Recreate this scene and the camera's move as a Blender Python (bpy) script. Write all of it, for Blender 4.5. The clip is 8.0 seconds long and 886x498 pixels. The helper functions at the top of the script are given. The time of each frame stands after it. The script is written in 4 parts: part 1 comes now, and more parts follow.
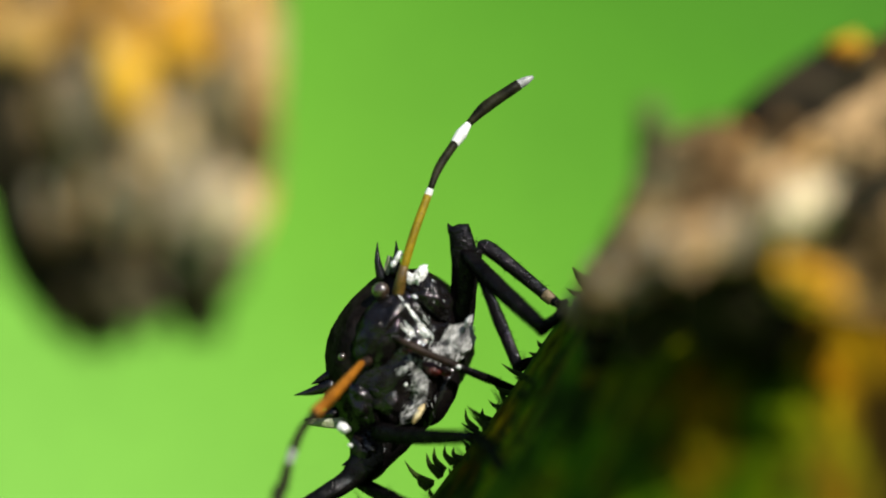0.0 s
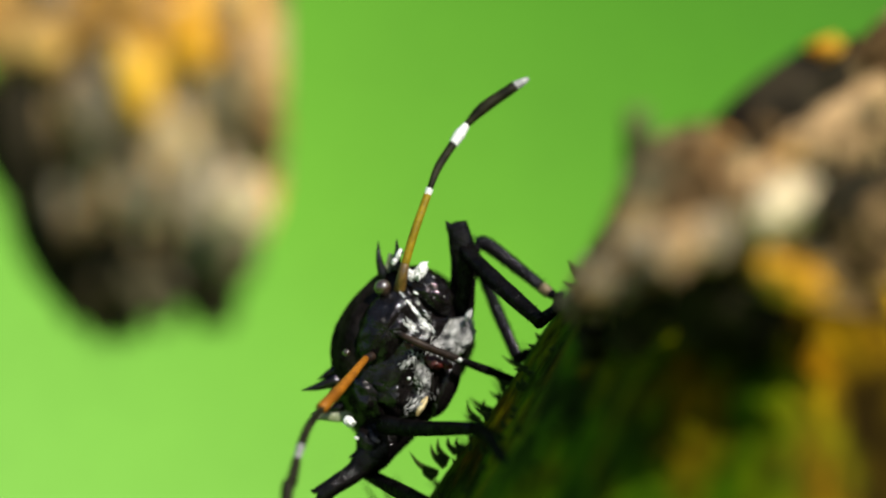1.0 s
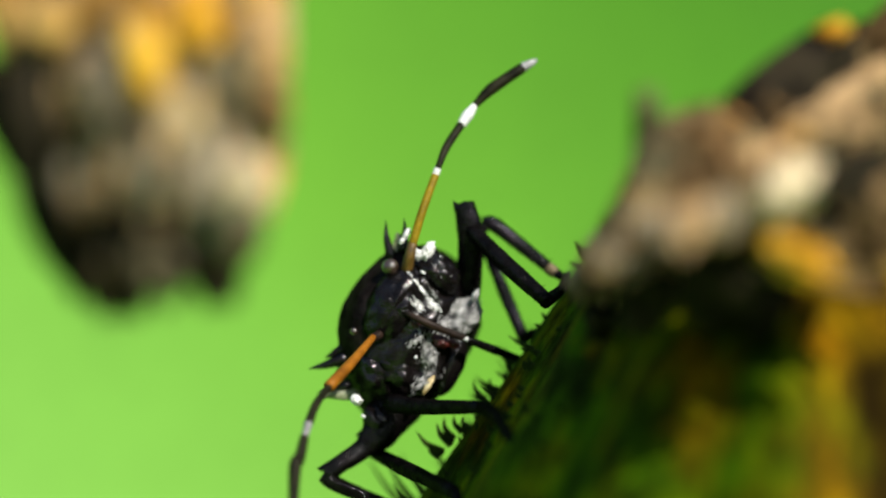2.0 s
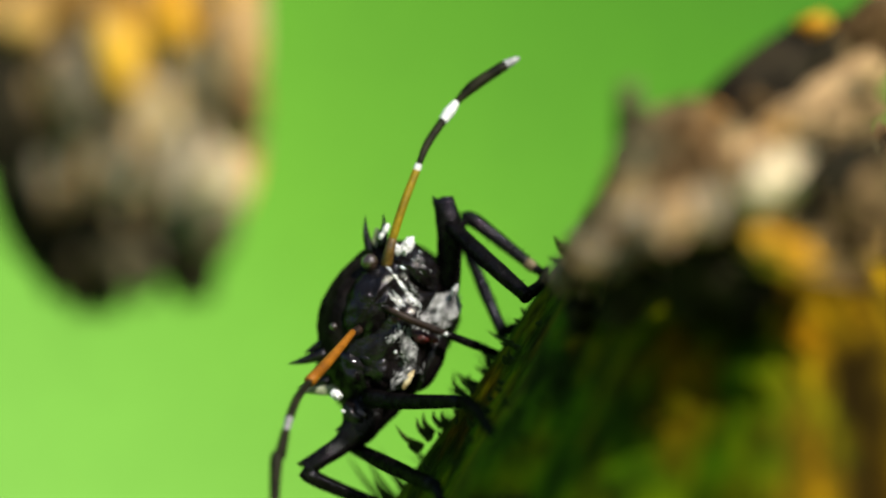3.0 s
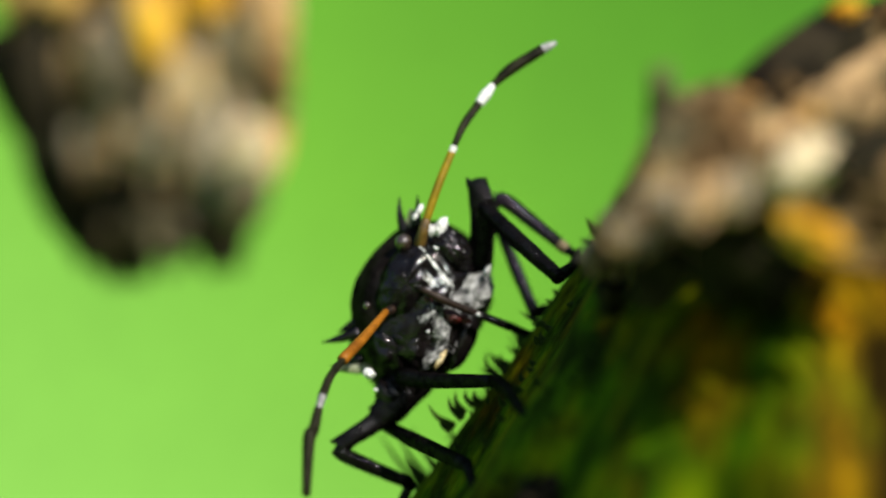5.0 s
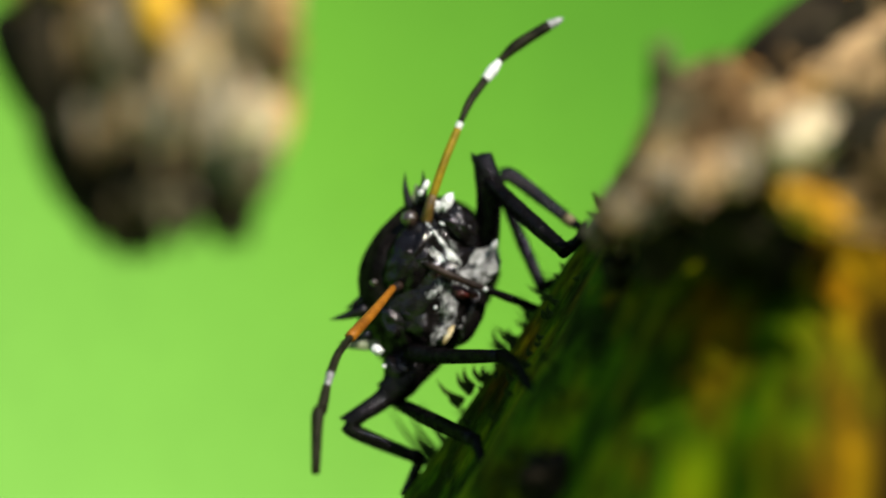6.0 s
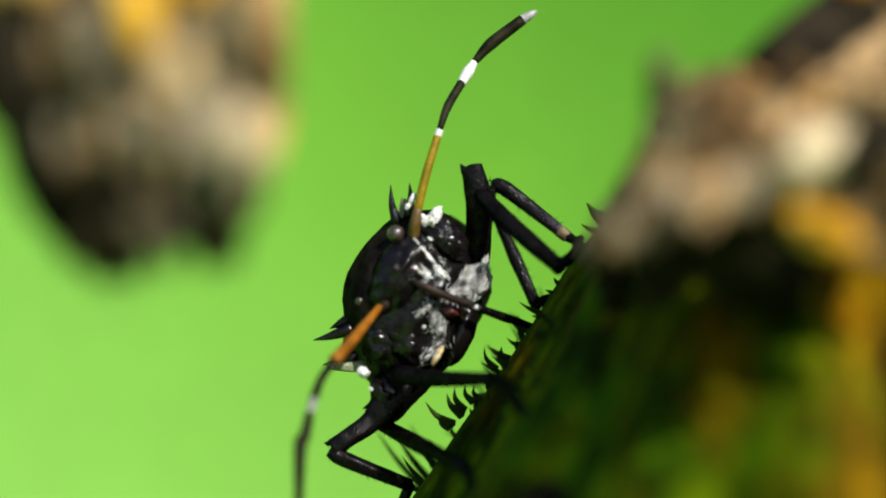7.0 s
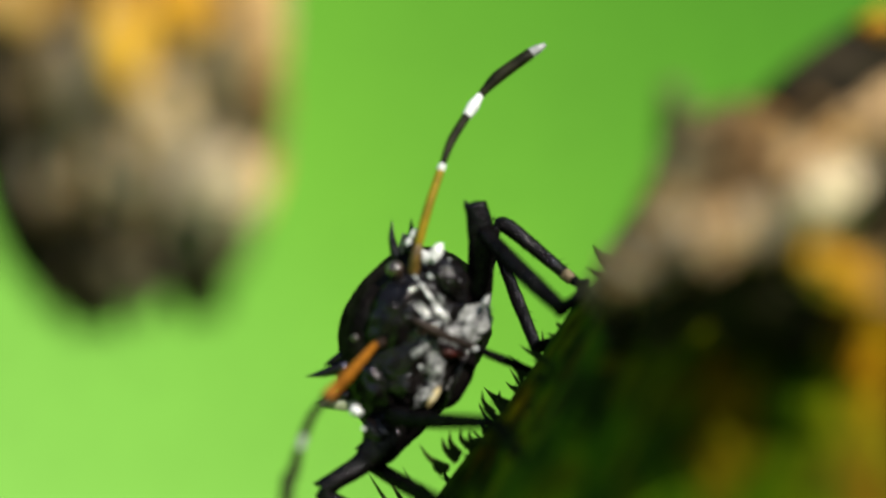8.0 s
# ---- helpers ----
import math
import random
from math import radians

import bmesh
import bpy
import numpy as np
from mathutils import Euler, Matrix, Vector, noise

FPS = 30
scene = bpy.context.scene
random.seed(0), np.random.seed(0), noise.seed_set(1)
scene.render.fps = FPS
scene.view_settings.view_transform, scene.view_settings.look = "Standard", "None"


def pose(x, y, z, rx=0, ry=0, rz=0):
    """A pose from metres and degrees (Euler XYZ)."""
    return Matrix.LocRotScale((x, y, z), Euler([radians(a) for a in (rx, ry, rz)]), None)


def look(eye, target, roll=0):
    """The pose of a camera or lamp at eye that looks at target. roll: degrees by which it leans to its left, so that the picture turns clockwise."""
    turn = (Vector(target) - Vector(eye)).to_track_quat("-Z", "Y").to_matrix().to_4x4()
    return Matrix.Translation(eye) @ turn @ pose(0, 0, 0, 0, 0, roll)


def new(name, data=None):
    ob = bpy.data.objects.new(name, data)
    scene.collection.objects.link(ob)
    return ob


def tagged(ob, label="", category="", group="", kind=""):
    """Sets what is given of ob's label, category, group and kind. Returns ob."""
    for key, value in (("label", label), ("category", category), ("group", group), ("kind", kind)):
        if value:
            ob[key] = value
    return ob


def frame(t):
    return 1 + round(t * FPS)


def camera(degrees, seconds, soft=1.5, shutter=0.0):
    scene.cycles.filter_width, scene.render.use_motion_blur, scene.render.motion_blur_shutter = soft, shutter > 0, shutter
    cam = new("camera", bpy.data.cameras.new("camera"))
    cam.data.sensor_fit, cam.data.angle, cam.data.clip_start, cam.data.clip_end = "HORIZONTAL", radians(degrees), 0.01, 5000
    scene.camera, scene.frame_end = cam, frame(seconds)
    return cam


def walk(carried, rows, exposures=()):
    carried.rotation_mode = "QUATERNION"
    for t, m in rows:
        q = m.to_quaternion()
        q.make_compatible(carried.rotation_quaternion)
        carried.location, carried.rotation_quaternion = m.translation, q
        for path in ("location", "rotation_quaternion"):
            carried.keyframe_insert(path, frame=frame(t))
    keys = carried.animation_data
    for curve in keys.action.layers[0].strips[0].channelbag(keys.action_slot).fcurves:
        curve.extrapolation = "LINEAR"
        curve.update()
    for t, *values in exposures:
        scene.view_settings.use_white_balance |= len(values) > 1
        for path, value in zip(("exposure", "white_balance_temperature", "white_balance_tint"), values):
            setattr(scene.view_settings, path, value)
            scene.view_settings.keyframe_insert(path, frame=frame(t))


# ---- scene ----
MM = 0.001
# ---- camera: a close-up lens about 11 cm from the insect, open wide ----
cam = camera(20.0, 8.0, soft=2.0)
cam.data.dof.use_dof = True
cam.data.dof.focus_distance = 0.1075
cam.data.dof.aperture_fstop = 20.0
ROWS = [
    (0, 0.155, 107.46, -0.140, -0.327, 1.324, 0.57),
    (0.2, 0.068, 108.62, 0.068, 0.090, 1.784, 0.42),
    (0.3, 0.025, 109.01, 0.171, -0.130, 2.403, 0.36),
    (0.5, -0.061, 110.02, 0.378, -0.097, 2.197, 0.25),
    (0.7, 0.130, 110.34, 0.549, -0.026, 1.755, -0.15),
    (1, 0.416, 110.83, 0.804, -0.289, 1.179, -0.69),
    (1.3, 0.416, 111.00, 0.799, -0.472, 0.768, -0.66),
    (1.5, 0.420, 110.61, 0.797, -0.702, 0.582, -0.57),
    (1.7, 0.282, 110.95, 0.747, -0.714, 0.439, -0.48),
    (2.8, -0.474, 111.75, 0.475, 0.086, 0.079, -0.42),
    (3, -0.609, 111.63, 0.424, 0.307, 0.066, -0.45),
    (3.2, -0.366, 111.68, 0.254, 0.362, 0.045, -0.19),
    (3.5, 0.000, 111.16, 0.000, -0.000, 0.000, 0.00),
    (3.8, 0.216, 111.52, 0.036, -0.295, -0.122, 0.10),
    (4, 0.363, 111.35, 0.059, -0.756, -0.141, 0.26),
    (4.2, -0.097, 111.95, 0.098, -0.901, -0.151, 0.16),
    (4.5, -0.782, 112.45, 0.153, -1.177, -0.252, 0.05),
    (4.7, -0.676, 112.49, 0.230, -1.295, -0.413, 0.13),
    (5.8, -0.107, 112.76, 0.654, -1.338, -1.793, -0.69),
    (6, -0.003, 112.69, 0.731, -1.480, -1.886, -0.85),
    (6.2, -0.161, 112.46, 0.683, -1.452, -1.972, -0.51),
    (6.3, -0.239, 112.08, 0.659, -1.247, -1.884, -0.36),
    (6.5, -0.394, 111.25, 0.610, -1.354, -1.830, -0.07),
    (6.8, -0.055, 109.27, 1.314, -1.117, -1.433, -0.70),
    (7, 0.174, 107.45, 1.782, -0.970, -1.215, -1.32),
    (7.2, 0.493, 107.19, 1.257, -0.867, -0.894, -0.62),
    (7.5, 0.975, 106.06, 0.469, -1.147, -0.228, 0.09),
    (7.8, 0.622, 105.18, 0.730, -0.883, 0.349, 0.44),
    (8, 0.390, 104.30, 0.901, -0.999, 0.383, 0.72),
]
walk(cam, [(t, look((ex * MM, -near * MM, ez * MM), (tx * MM, 0, tz * MM), lean)) for t, ex, near, ez, tx, tz, lean in ROWS])

# ---- daylight ----
SUN_FROM = Vector((0.44, -0.66, 0.61)).normalized()
sun = new("sun", bpy.data.lights.new("sun", "SUN"))
sun.data.energy, sun.data.angle, sun.data.color = 4.0, radians(0.53), (1.0, 0.95, 0.86)
sun.matrix_basis = look(SUN_FROM * 3, (0, 0, 0))
world = bpy.data.worlds.new("sky")
scene.world = world
world.use_nodes = True
sky = world.node_tree.nodes.new("ShaderNodeTexSky")
sky.sky_type, sky.sun_disc = "NISHITA", False
sky.sun_elevation = math.asin(SUN_FROM.z)
sky.sun_rotation = math.atan2(SUN_FROM.x, SUN_FROM.y)
world.node_tree.links.new(sky.outputs[0], world.node_tree.nodes["Background"].inputs[0])
world.node_tree.nodes["Background"].inputs[1].default_value = 0.085
scene.view_settings.exposure = 0.60


# ---- materials ----
def material(name, rough=0.5, coat=0.0, spec=0.5):
    m = bpy.data.materials.new(name)
    m.use_nodes = True
    t = m.node_tree
    b = t.nodes["Principled BSDF"]
    b.inputs["Roughness"].default_value = rough
    b.inputs["Coat Weight"].default_value = coat
    b.inputs["Specular IOR Level"].default_value = spec
    return m, t, b


def noise_of(t, scale, detail=4.0, stretch=(1, 1, 1), kind="noise", rough=0.55):
    """Noise over the object's own space, in waves per millimetre."""
    co = t.nodes.new("ShaderNodeTexCoord")
    mp = t.nodes.new("ShaderNodeMapping")
    mp.inputs["Scale"].default_value = [s * 1000 for s in stretch]
    t.links.new(co.outputs["Object"], mp.inputs[0])
    n = t.nodes.new("ShaderNodeTexVoronoi" if kind == "cells" else "ShaderNodeTexNoise")
    n.inputs["Scale"].default_value = scale
    if kind != "cells":
        n.inputs["Detail"].default_value = detail
        n.inputs["Roughness"].default_value = rough
    t.links.new(mp.outputs[0], n.inputs["Vector"])
    return n


def ramp(t, source, stops, out=0):
    r = t.nodes.new("ShaderNodeValToRGB")
    e = r.color_ramp.elements
    while len(e) < len(stops):
        e.new(0.5)
    for k, (at, c) in enumerate(stops):
        e[k].position, e[k].color = at, (*c, 1)
    t.links.new(source.outputs[out], r.inputs[0])
    return r


def mix(t, a, b, factor, kind="MIX"):
    x = t.nodes.new("ShaderNodeMix")
    x.data_type, x.blend_type = "RGBA", kind
    for s, v in ((x.inputs[0], factor), (x.inputs[6], a), (x.inputs[7], b)):
        if isinstance(v, (int, float)):
            s.default_value = v
        elif isinstance(v, tuple):
            s.default_value = (*v, 1)
        else:
            t.links.new(v, s)
    return x.outputs[2]


def relief(t, b, source, strength, depth_mm, out=0):
    n = t.nodes.new("ShaderNodeBump")
    n.inputs["Strength"].default_value = strength
    n.inputs["Distance"].default_value = depth_mm * MM
    t.links.new(source.outputs[out], n.inputs["Height"])
    t.links.new(n.outputs[0], b.inputs["Normal"])


def grained(name, dark, light, scale=1.5, rough=0.5, stretch=(1, 1, 1), bump=0.5, depth=0.05, coat=0.0, spec=0.5, lo=0.35, hi=0.65):
    m, t, b = material(name, rough, coat, spec)
    n = noise_of(t, scale, 5, stretch)
    c = ramp(t, n, [(lo, dark), (hi, light)])
    fine = noise_of(t, scale * 6, 3, stretch)
    f = ramp(t, fine, [(0.3, (0.72, 0.72, 0.72)), (0.7, (1.15, 1.15, 1.15))])
    t.links.new(mix(t, c.outputs[0], f.outputs[0], 1.0, "MULTIPLY"), b.inputs["Base Color"])
    relief(t, b, fine, bump, depth)
    return m


def cuticle(name, base, rough, gloss=0.05, pits=4.0, depth=0.12):
    """Hard black insect skin: dark, thinly glossy, wrinkled and pitted."""
    m = bpy.data.materials.new(name)
    m.use_nodes = True
    t = m.node_tree
    t.nodes.remove(t.nodes["Principled BSDF"])
    matt = t.nodes.new("ShaderNodeBsdfDiffuse")
    shine = t.nodes.new("ShaderNodeBsdfGlossy")
    both = t.nodes.new("ShaderNodeAddShader")
    wet = ramp(t, noise_of(t, pits * 0.35, 4), [(0.38, (gloss * 0.55,) * 3), (0.62, (gloss * 1.5,) * 3)])
    t.links.new(wet.outputs[0], shine.inputs["Color"])
    shine.inputs["Roughness"].default_value = rough
    c = ramp(t, noise_of(t, 1.2, 4), [(0.35, tuple(v * 0.5 for v in base)), (0.7, tuple(v * 1.6 for v in base))])
    t.links.new(c.outputs[0], matt.inputs["Color"])
    for layer in (matt, shine):
        n = t.nodes.new("ShaderNodeBump")
        n.inputs["Strength"].default_value = 0.7
        n.inputs["Distance"].default_value = depth * MM
        t.links.new(noise_of(t, pits, 3, rough=0.6).outputs[0], n.inputs["Height"])
        t.links.new(n.outputs[0], layer.inputs["Normal"])
    t.links.new(matt.outputs[0], both.inputs[0])
    t.links.new(shine.outputs[0], both.inputs[1])
    t.links.new(both.outputs[0], t.nodes["Material Output"].inputs["Surface"])
    return m


def frosted(name, pale, rough=0.35, lo=0.42, hi=0.6):
    """Black skin under patches of pale wax and lying hairs."""
    m, t, b = material(name, rough, 0.4, 0.6)
    n = noise_of(t, 1.7, 6, (1, 1, 1), rough=0.7)
    c = ramp(t, n, [(lo, (0.012, 0.010, 0.010)), (hi, pale)])
    t.links.new(c.outputs[0], b.inputs["Base Color"])
    relief(t, b, noise_of(t, 6, 3), 0.8, 0.08)
    return m


BLACK = cuticle("black_cuticle", (0.005, 0.004, 0.004), 0.085, 0.03, 4.0, 0.09)
LEG_BLACK = cuticle("leg_cuticle", (0.0035, 0.003, 0.003), 0.10, 0.013, 6.0, 0.11)
DULL = cuticle("dull_dorsal_cuticle", (0.007, 0.005, 0.004), 0.30, 0.010, 3.5, 0.12)
FROST = frosted("frosted_cuticle", (0.16, 0.155, 0.15), 0.25, 0.56, 0.8)
FROST_PALE = frosted("pale_wax", (0.45, 0.45, 0.42), 0.35, 0.28, 0.72)
WHITE = grained("white_wax", (0.62, 0.63, 0.62), (0.85, 0.85, 0.82), 3, 0.5)
SILVER = grained("silver_hair", (0.05, 0.05, 0.052), (0.58, 0.58, 0.57), 2.0, 0.25, spec=0.7)
IVORY = grained("ivory_callus", (0.62, 0.45, 0.16), (0.80, 0.70, 0.42), 2, 0.4)
TAN = grained("tan_feeler_base", (0.05, 0.029, 0.006), (0.15, 0.085, 0.014), 2, 0.45)
RED = grained("red_joint_skin", (0.025, 0.004, 0.004), (0.085, 0.012, 0.009), 2, 0.35)
BEAK = grained("brown_beak", (0.004, 0.0025, 0.002), (0.024, 0.013, 0.008), 2, 0.5, spec=0.2)
EYE = grained("eye_surface", (0.010, 0.006, 0.004), (0.060, 0.034, 0.022), 3, 0.3, coat=1.0)
for value, socket in ((0.12, "Coat Roughness"), (1.7, "Coat IOR")):
    EYE.node_tree.nodes["Principled BSDF"].inputs[socket].default_value = value
ORANGE = grained("orange_segment", (0.17, 0.058, 0.003), (0.30, 0.11, 0.006), 1.6, 0.5, spec=0.2)
AMBER = grained("amber_segment", (0.14, 0.098, 0.001), (0.27, 0.185, 0.002), 1.6, 0.5, spec=0.2)
SMOKE = grained("smoky_segment", (0.005, 0.005, 0.002), (0.022, 0.021, 0.010), 1.6, 0.5, spec=0.08)
TIPGREY = grained("grey_tip", (0.16, 0.16, 0.16), (0.42, 0.42, 0.42), 2, 0.4)
PALE_TIP = grained("pale_shin_tip", (0.06, 0.045, 0.022), (0.19, 0.145, 0.08), 3, 0.5, spec=0.2)
FILM = grained("pale_membrane", (0.12, 0.14, 0.07), (0.24, 0.27, 0.15), 2, 0.4)

# the pod's skin: green, with streaks of yellow and rust running down it
POD, t, b = material("ribbed_pod_skin", 0.8, 0.0, 0.04)
streak = noise_of(t, 0.52, 4, (1, 0.6, 0.14), rough=0.6)
blotch = noise_of(t, 0.26, 4, (1, 0.6, 0.3))
green = ramp(t, streak, [(0.34, (0.014, 0.030, 0.0004)), (0.47, (0.042, 0.100, 0.0006)), (0.56, (0.095, 0.140, 0.001)), (0.66, (0.13, 0.150, 0.0012))])
rust = ramp(t, noise_of(t, 0.45, 4, (1, 0.6, 0.16)), [(0.36, (0.026, 0.016, 0.0006)), (0.47, (0.085, 0.052, 0.0008)), (0.55, (0.18, 0.110, 0.001)), (0.64, (0.42, 0.22, 0.0014))])
# riper, and so rustier, on the side away from the insect
place = t.nodes.new("ShaderNodeSeparateXYZ")
t.links.new(t.nodes.new("ShaderNodeTexCoord").outputs["Object"], place.inputs[0])
ripe = t.nodes.new("ShaderNodeMath")
ripe.operation = "MULTIPLY_ADD"
t.links.new(place.outputs[0], ripe.inputs[0])
ripe.inputs[1].default_value = 0.030 / MM
t.links.new(blotch.outputs[0], ripe.inputs[2])
patch = ramp(t, ripe, [(0.29, (0, 0, 0)), (0.45, (1, 1, 1))])
skin = mix(t, green.outputs[0], rust.outputs[0], patch.outputs[0])
# brown withered streaks and small dark scars over both
scar = ramp(t, noise_of(t, 0.34, 5, (1, 0.6, 0.22), rough=0.65), [(0.46, (1, 1, 1)), (0.60, (0.42, 0.32, 0.22))])
lines = ramp(t, noise_of(t, 1.1, 4, (1, 0.6, 0.10), rough=0.6), [(0.36, (0.42, 0.38, 0.34)), (0.60, (1.35, 1.35, 1.25))])
skin = mix(t, mix(t, skin, scar.outputs[0], 1.0, "MULTIPLY"), lines.outputs[0], 1.0, "MULTIPLY")
t.links.new(skin, b.inputs["Base Color"])
relief(t, b, noise_of(t, 1.4, 4, (1, 1, 0.3)), 0.6, 0.25)
PRICKLE = grained("prickle_green", (0.009, 0.018, 0.002), (0.028, 0.050, 0.004), 1.0, 0.7, spec=0.1)
STEM = grained("stem_skin", (0.05, 0.09, 0.012), (0.12, 0.18, 0.03), 0.4, 0.55, (1, 1, 0.2))


def withered(name, dark, light, spots=0.3, stained=(0.26, 0.21, 0.17)):
    """Dried plant skin: blotched, streaked and crumpled."""
    m, t, b = material(name, 0.8, 0.0, 0.08)
    c = ramp(t, noise_of(t, 0.9, 5, rough=0.65), [(0.36, dark), (0.62, light)])
    stain = ramp(t, noise_of(t, spots, 4), [(0.44, (1, 1, 1)), (0.62, stained)])
    fine = ramp(t, noise_of(t, 6, 3), [(0.3, (0.75, 0.75, 0.75)), (0.7, (1.15, 1.15, 1.15))])
    whole = mix(t, mix(t, c.outputs[0], stain.outputs[0], 1.0, "MULTIPLY"), fine.outputs[0], 1.0, "MULTIPLY")
    t.links.new(whole, b.inputs["Base Color"])
    relief(t, b, noise_of(t, 3, 4), 0.9, 0.25)
    return m


BROWN = withered("dry_brown_petal", (0.11, 0.072, 0.032), (0.42, 0.295, 0.135))
ROSY = withered("dry_rosy_petal", (0.24, 0.145, 0.068), (0.58, 0.385, 0.185))
TAWNY = withered("tawny_petal", (0.36, 0.19, 0.05), (0.70, 0.43, 0.13), 0.3, (0.55, 0.48, 0.4))
ASH = withered("ashen_petal", (0.15, 0.125, 0.085), (0.40, 0.35, 0.25), 0.35, (0.5, 0.46, 0.42))
CREAM = withered("cream_petal", (0.52, 0.41, 0.25), (0.82, 0.68, 0.45), 0.3, (0.7, 0.62, 0.5))
GOLD = withered("golden_petal", (0.62, 0.28, 0.010), (0.92, 0.56, 0.07), 0.3, (0.65, 0.5, 0.4))
# kept pale so that the shaded collar looks sunlit
PAPER = withered("papery_lit_scale", (0.36, 0.23, 0.12), (0.70, 0.49, 0.28), 0.3, (0.6, 0.52, 0.45))
# black dried petals; the colour also stands in for shade in places
CHAR_SHADE = withered("blackened_shade_petal", (0.007, 0.006, 0.003), (0.035, 0.027, 0.015))
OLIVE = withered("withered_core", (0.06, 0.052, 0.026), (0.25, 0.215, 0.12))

# sunlit meadow, the backdrop's fall-off of light painted into its green in soft bands
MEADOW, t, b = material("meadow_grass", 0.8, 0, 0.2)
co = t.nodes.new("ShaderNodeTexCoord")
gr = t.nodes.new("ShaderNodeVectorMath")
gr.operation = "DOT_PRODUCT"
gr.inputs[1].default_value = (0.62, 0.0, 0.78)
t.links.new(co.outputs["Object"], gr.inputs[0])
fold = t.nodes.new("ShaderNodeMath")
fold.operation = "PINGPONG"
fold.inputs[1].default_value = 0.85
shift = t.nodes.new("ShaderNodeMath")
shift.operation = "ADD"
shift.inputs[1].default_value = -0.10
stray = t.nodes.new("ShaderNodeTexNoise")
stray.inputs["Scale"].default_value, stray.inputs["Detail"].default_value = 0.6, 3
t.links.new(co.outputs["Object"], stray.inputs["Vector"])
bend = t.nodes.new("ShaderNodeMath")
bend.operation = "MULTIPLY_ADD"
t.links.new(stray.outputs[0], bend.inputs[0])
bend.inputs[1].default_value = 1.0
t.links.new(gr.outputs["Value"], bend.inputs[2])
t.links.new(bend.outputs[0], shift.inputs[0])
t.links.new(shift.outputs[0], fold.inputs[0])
light_falloff = t.nodes.new("ShaderNodeMapRange")
light_falloff.inputs[1].default_value, light_falloff.inputs[2].default_value = 0.0, 0.80
t.links.new(fold.outputs[0], light_falloff.inputs[0])
tone = ramp(t, light_falloff, [(0.0, (0.150, 0.345, 0.052)), (0.45, (0.095, 0.262, 0.017)), (0.8, (0.043, 0.160, 0.004)), (1.0, (0.028, 0.115, 0.003))])
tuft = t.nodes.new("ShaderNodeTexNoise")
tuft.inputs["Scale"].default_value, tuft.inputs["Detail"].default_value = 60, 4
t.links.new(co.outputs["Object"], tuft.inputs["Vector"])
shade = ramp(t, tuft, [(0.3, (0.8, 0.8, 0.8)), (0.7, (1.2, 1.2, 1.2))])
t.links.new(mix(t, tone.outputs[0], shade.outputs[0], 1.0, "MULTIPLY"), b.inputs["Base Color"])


# ---- building tools: shapes in millimetres ----
HOME = {}


def thing(name, at_mm, label, category):
    """An empty at the thing's base; its parts are built in place round it."""
    ob = new(name)
    ob.empty_display_size = 0.003
    ob.location = Vector(at_mm) * MM
    HOME[name] = Vector(at_mm)
    return tagged(ob, label, category)


def part(name, bm, mat, parent, label="", pivot=None):
    """Links a bmesh, built in place in millimetres, as one mesh under a thing or a part."""
    home = HOME[parent.name]
    own = Vector(pivot) if pivot else home
    bmesh.ops.recalc_face_normals(bm, faces=bm.faces)
    bm.transform(Matrix.Scale(MM, 4) @ Matrix.Translation(-own))
    me = bpy.data.meshes.new(name)
    bm.to_mesh(me)
    bm.free()
    me.shade_smooth()
    me.materials.append(mat)
    ob = new(name, me)
    ob.parent = parent
    ob.location = (own - home) * MM
    HOME[ob.name] = own
    if label:
        tagged(ob, label)
    return ob


def smooth_line(points, steps=5):
    p = [Vector(q) for q in points]
    if len(p) < 3:
        return [p[0].lerp(p[-1], k / (steps * 2)) for k in range(steps * 2 + 1)]
    p = [p[0] * 2 - p[1], *p, p[-1] * 2 - p[-2]]
    out = []
    for k in range(1, len(p) - 2):
        for s in range(steps):
            u = s / steps
            a, q, c, e = p[k - 1:k + 3]
            out.append(0.5 * (2 * q + (c - a) * u + (2 * a - 5 * q + 4 * c - e) * u * u + (3 * q - a - 3 * c + e) * u ** 3))
    return [*out, p[-2]]


def tube(bm, points, radii, sides=12, steps=5, rough=0.0, ridge=0.0, blunt=0.4):
    """A limb through the points, with a radius at each; ridge squares its section, blunt domes its ends."""
    line = smooth_line(points, steps)
    last = len(line) - 1
    side = None
    rings = []
    for k, q in enumerate(line):
        way = (line[min(k + 1, last)] - line[max(k - 1, 0)]).normalized()
        side = way.orthogonal() if side is None else side - way * side.dot(way)
        side.normalize()
        up = way.cross(side)
        x = k / last * (len(radii) - 1)
        i = min(int(x), len(radii) - 2)
        r = radii[i] + (radii[i + 1] - radii[i]) * (x - i)
        ring = []
        for s in range(sides):
            an = 2 * math.pi * s / sides
            w = r * (1 + rough * noise.noise(q * 1.7 + Vector((s, 0, 0)))) * (1 + ridge * math.cos(4 * an))
            ring.append(bm.verts.new(q + (side * math.cos(an) + up * math.sin(an)) * w))
        rings.append(ring)
    for a, c in zip(rings, rings[1:]):
        for s in range(sides):
            bm.faces.new((a[s], a[(s + 1) % sides], c[(s + 1) % sides], c[s]))
    for ring, q, r in ((rings[0], line[0] - (line[1] - line[0]).normalized() * radii[0] * blunt, radii[0]), (rings[-1], line[-1] + (line[-1] - line[-2]).normalized() * radii[-1] * blunt, radii[-1])):
        tip = bm.verts.new(q)
        for s in range(sides):
            bm.faces.new((ring[s], ring[(s + 1) % sides], tip))
    return bm


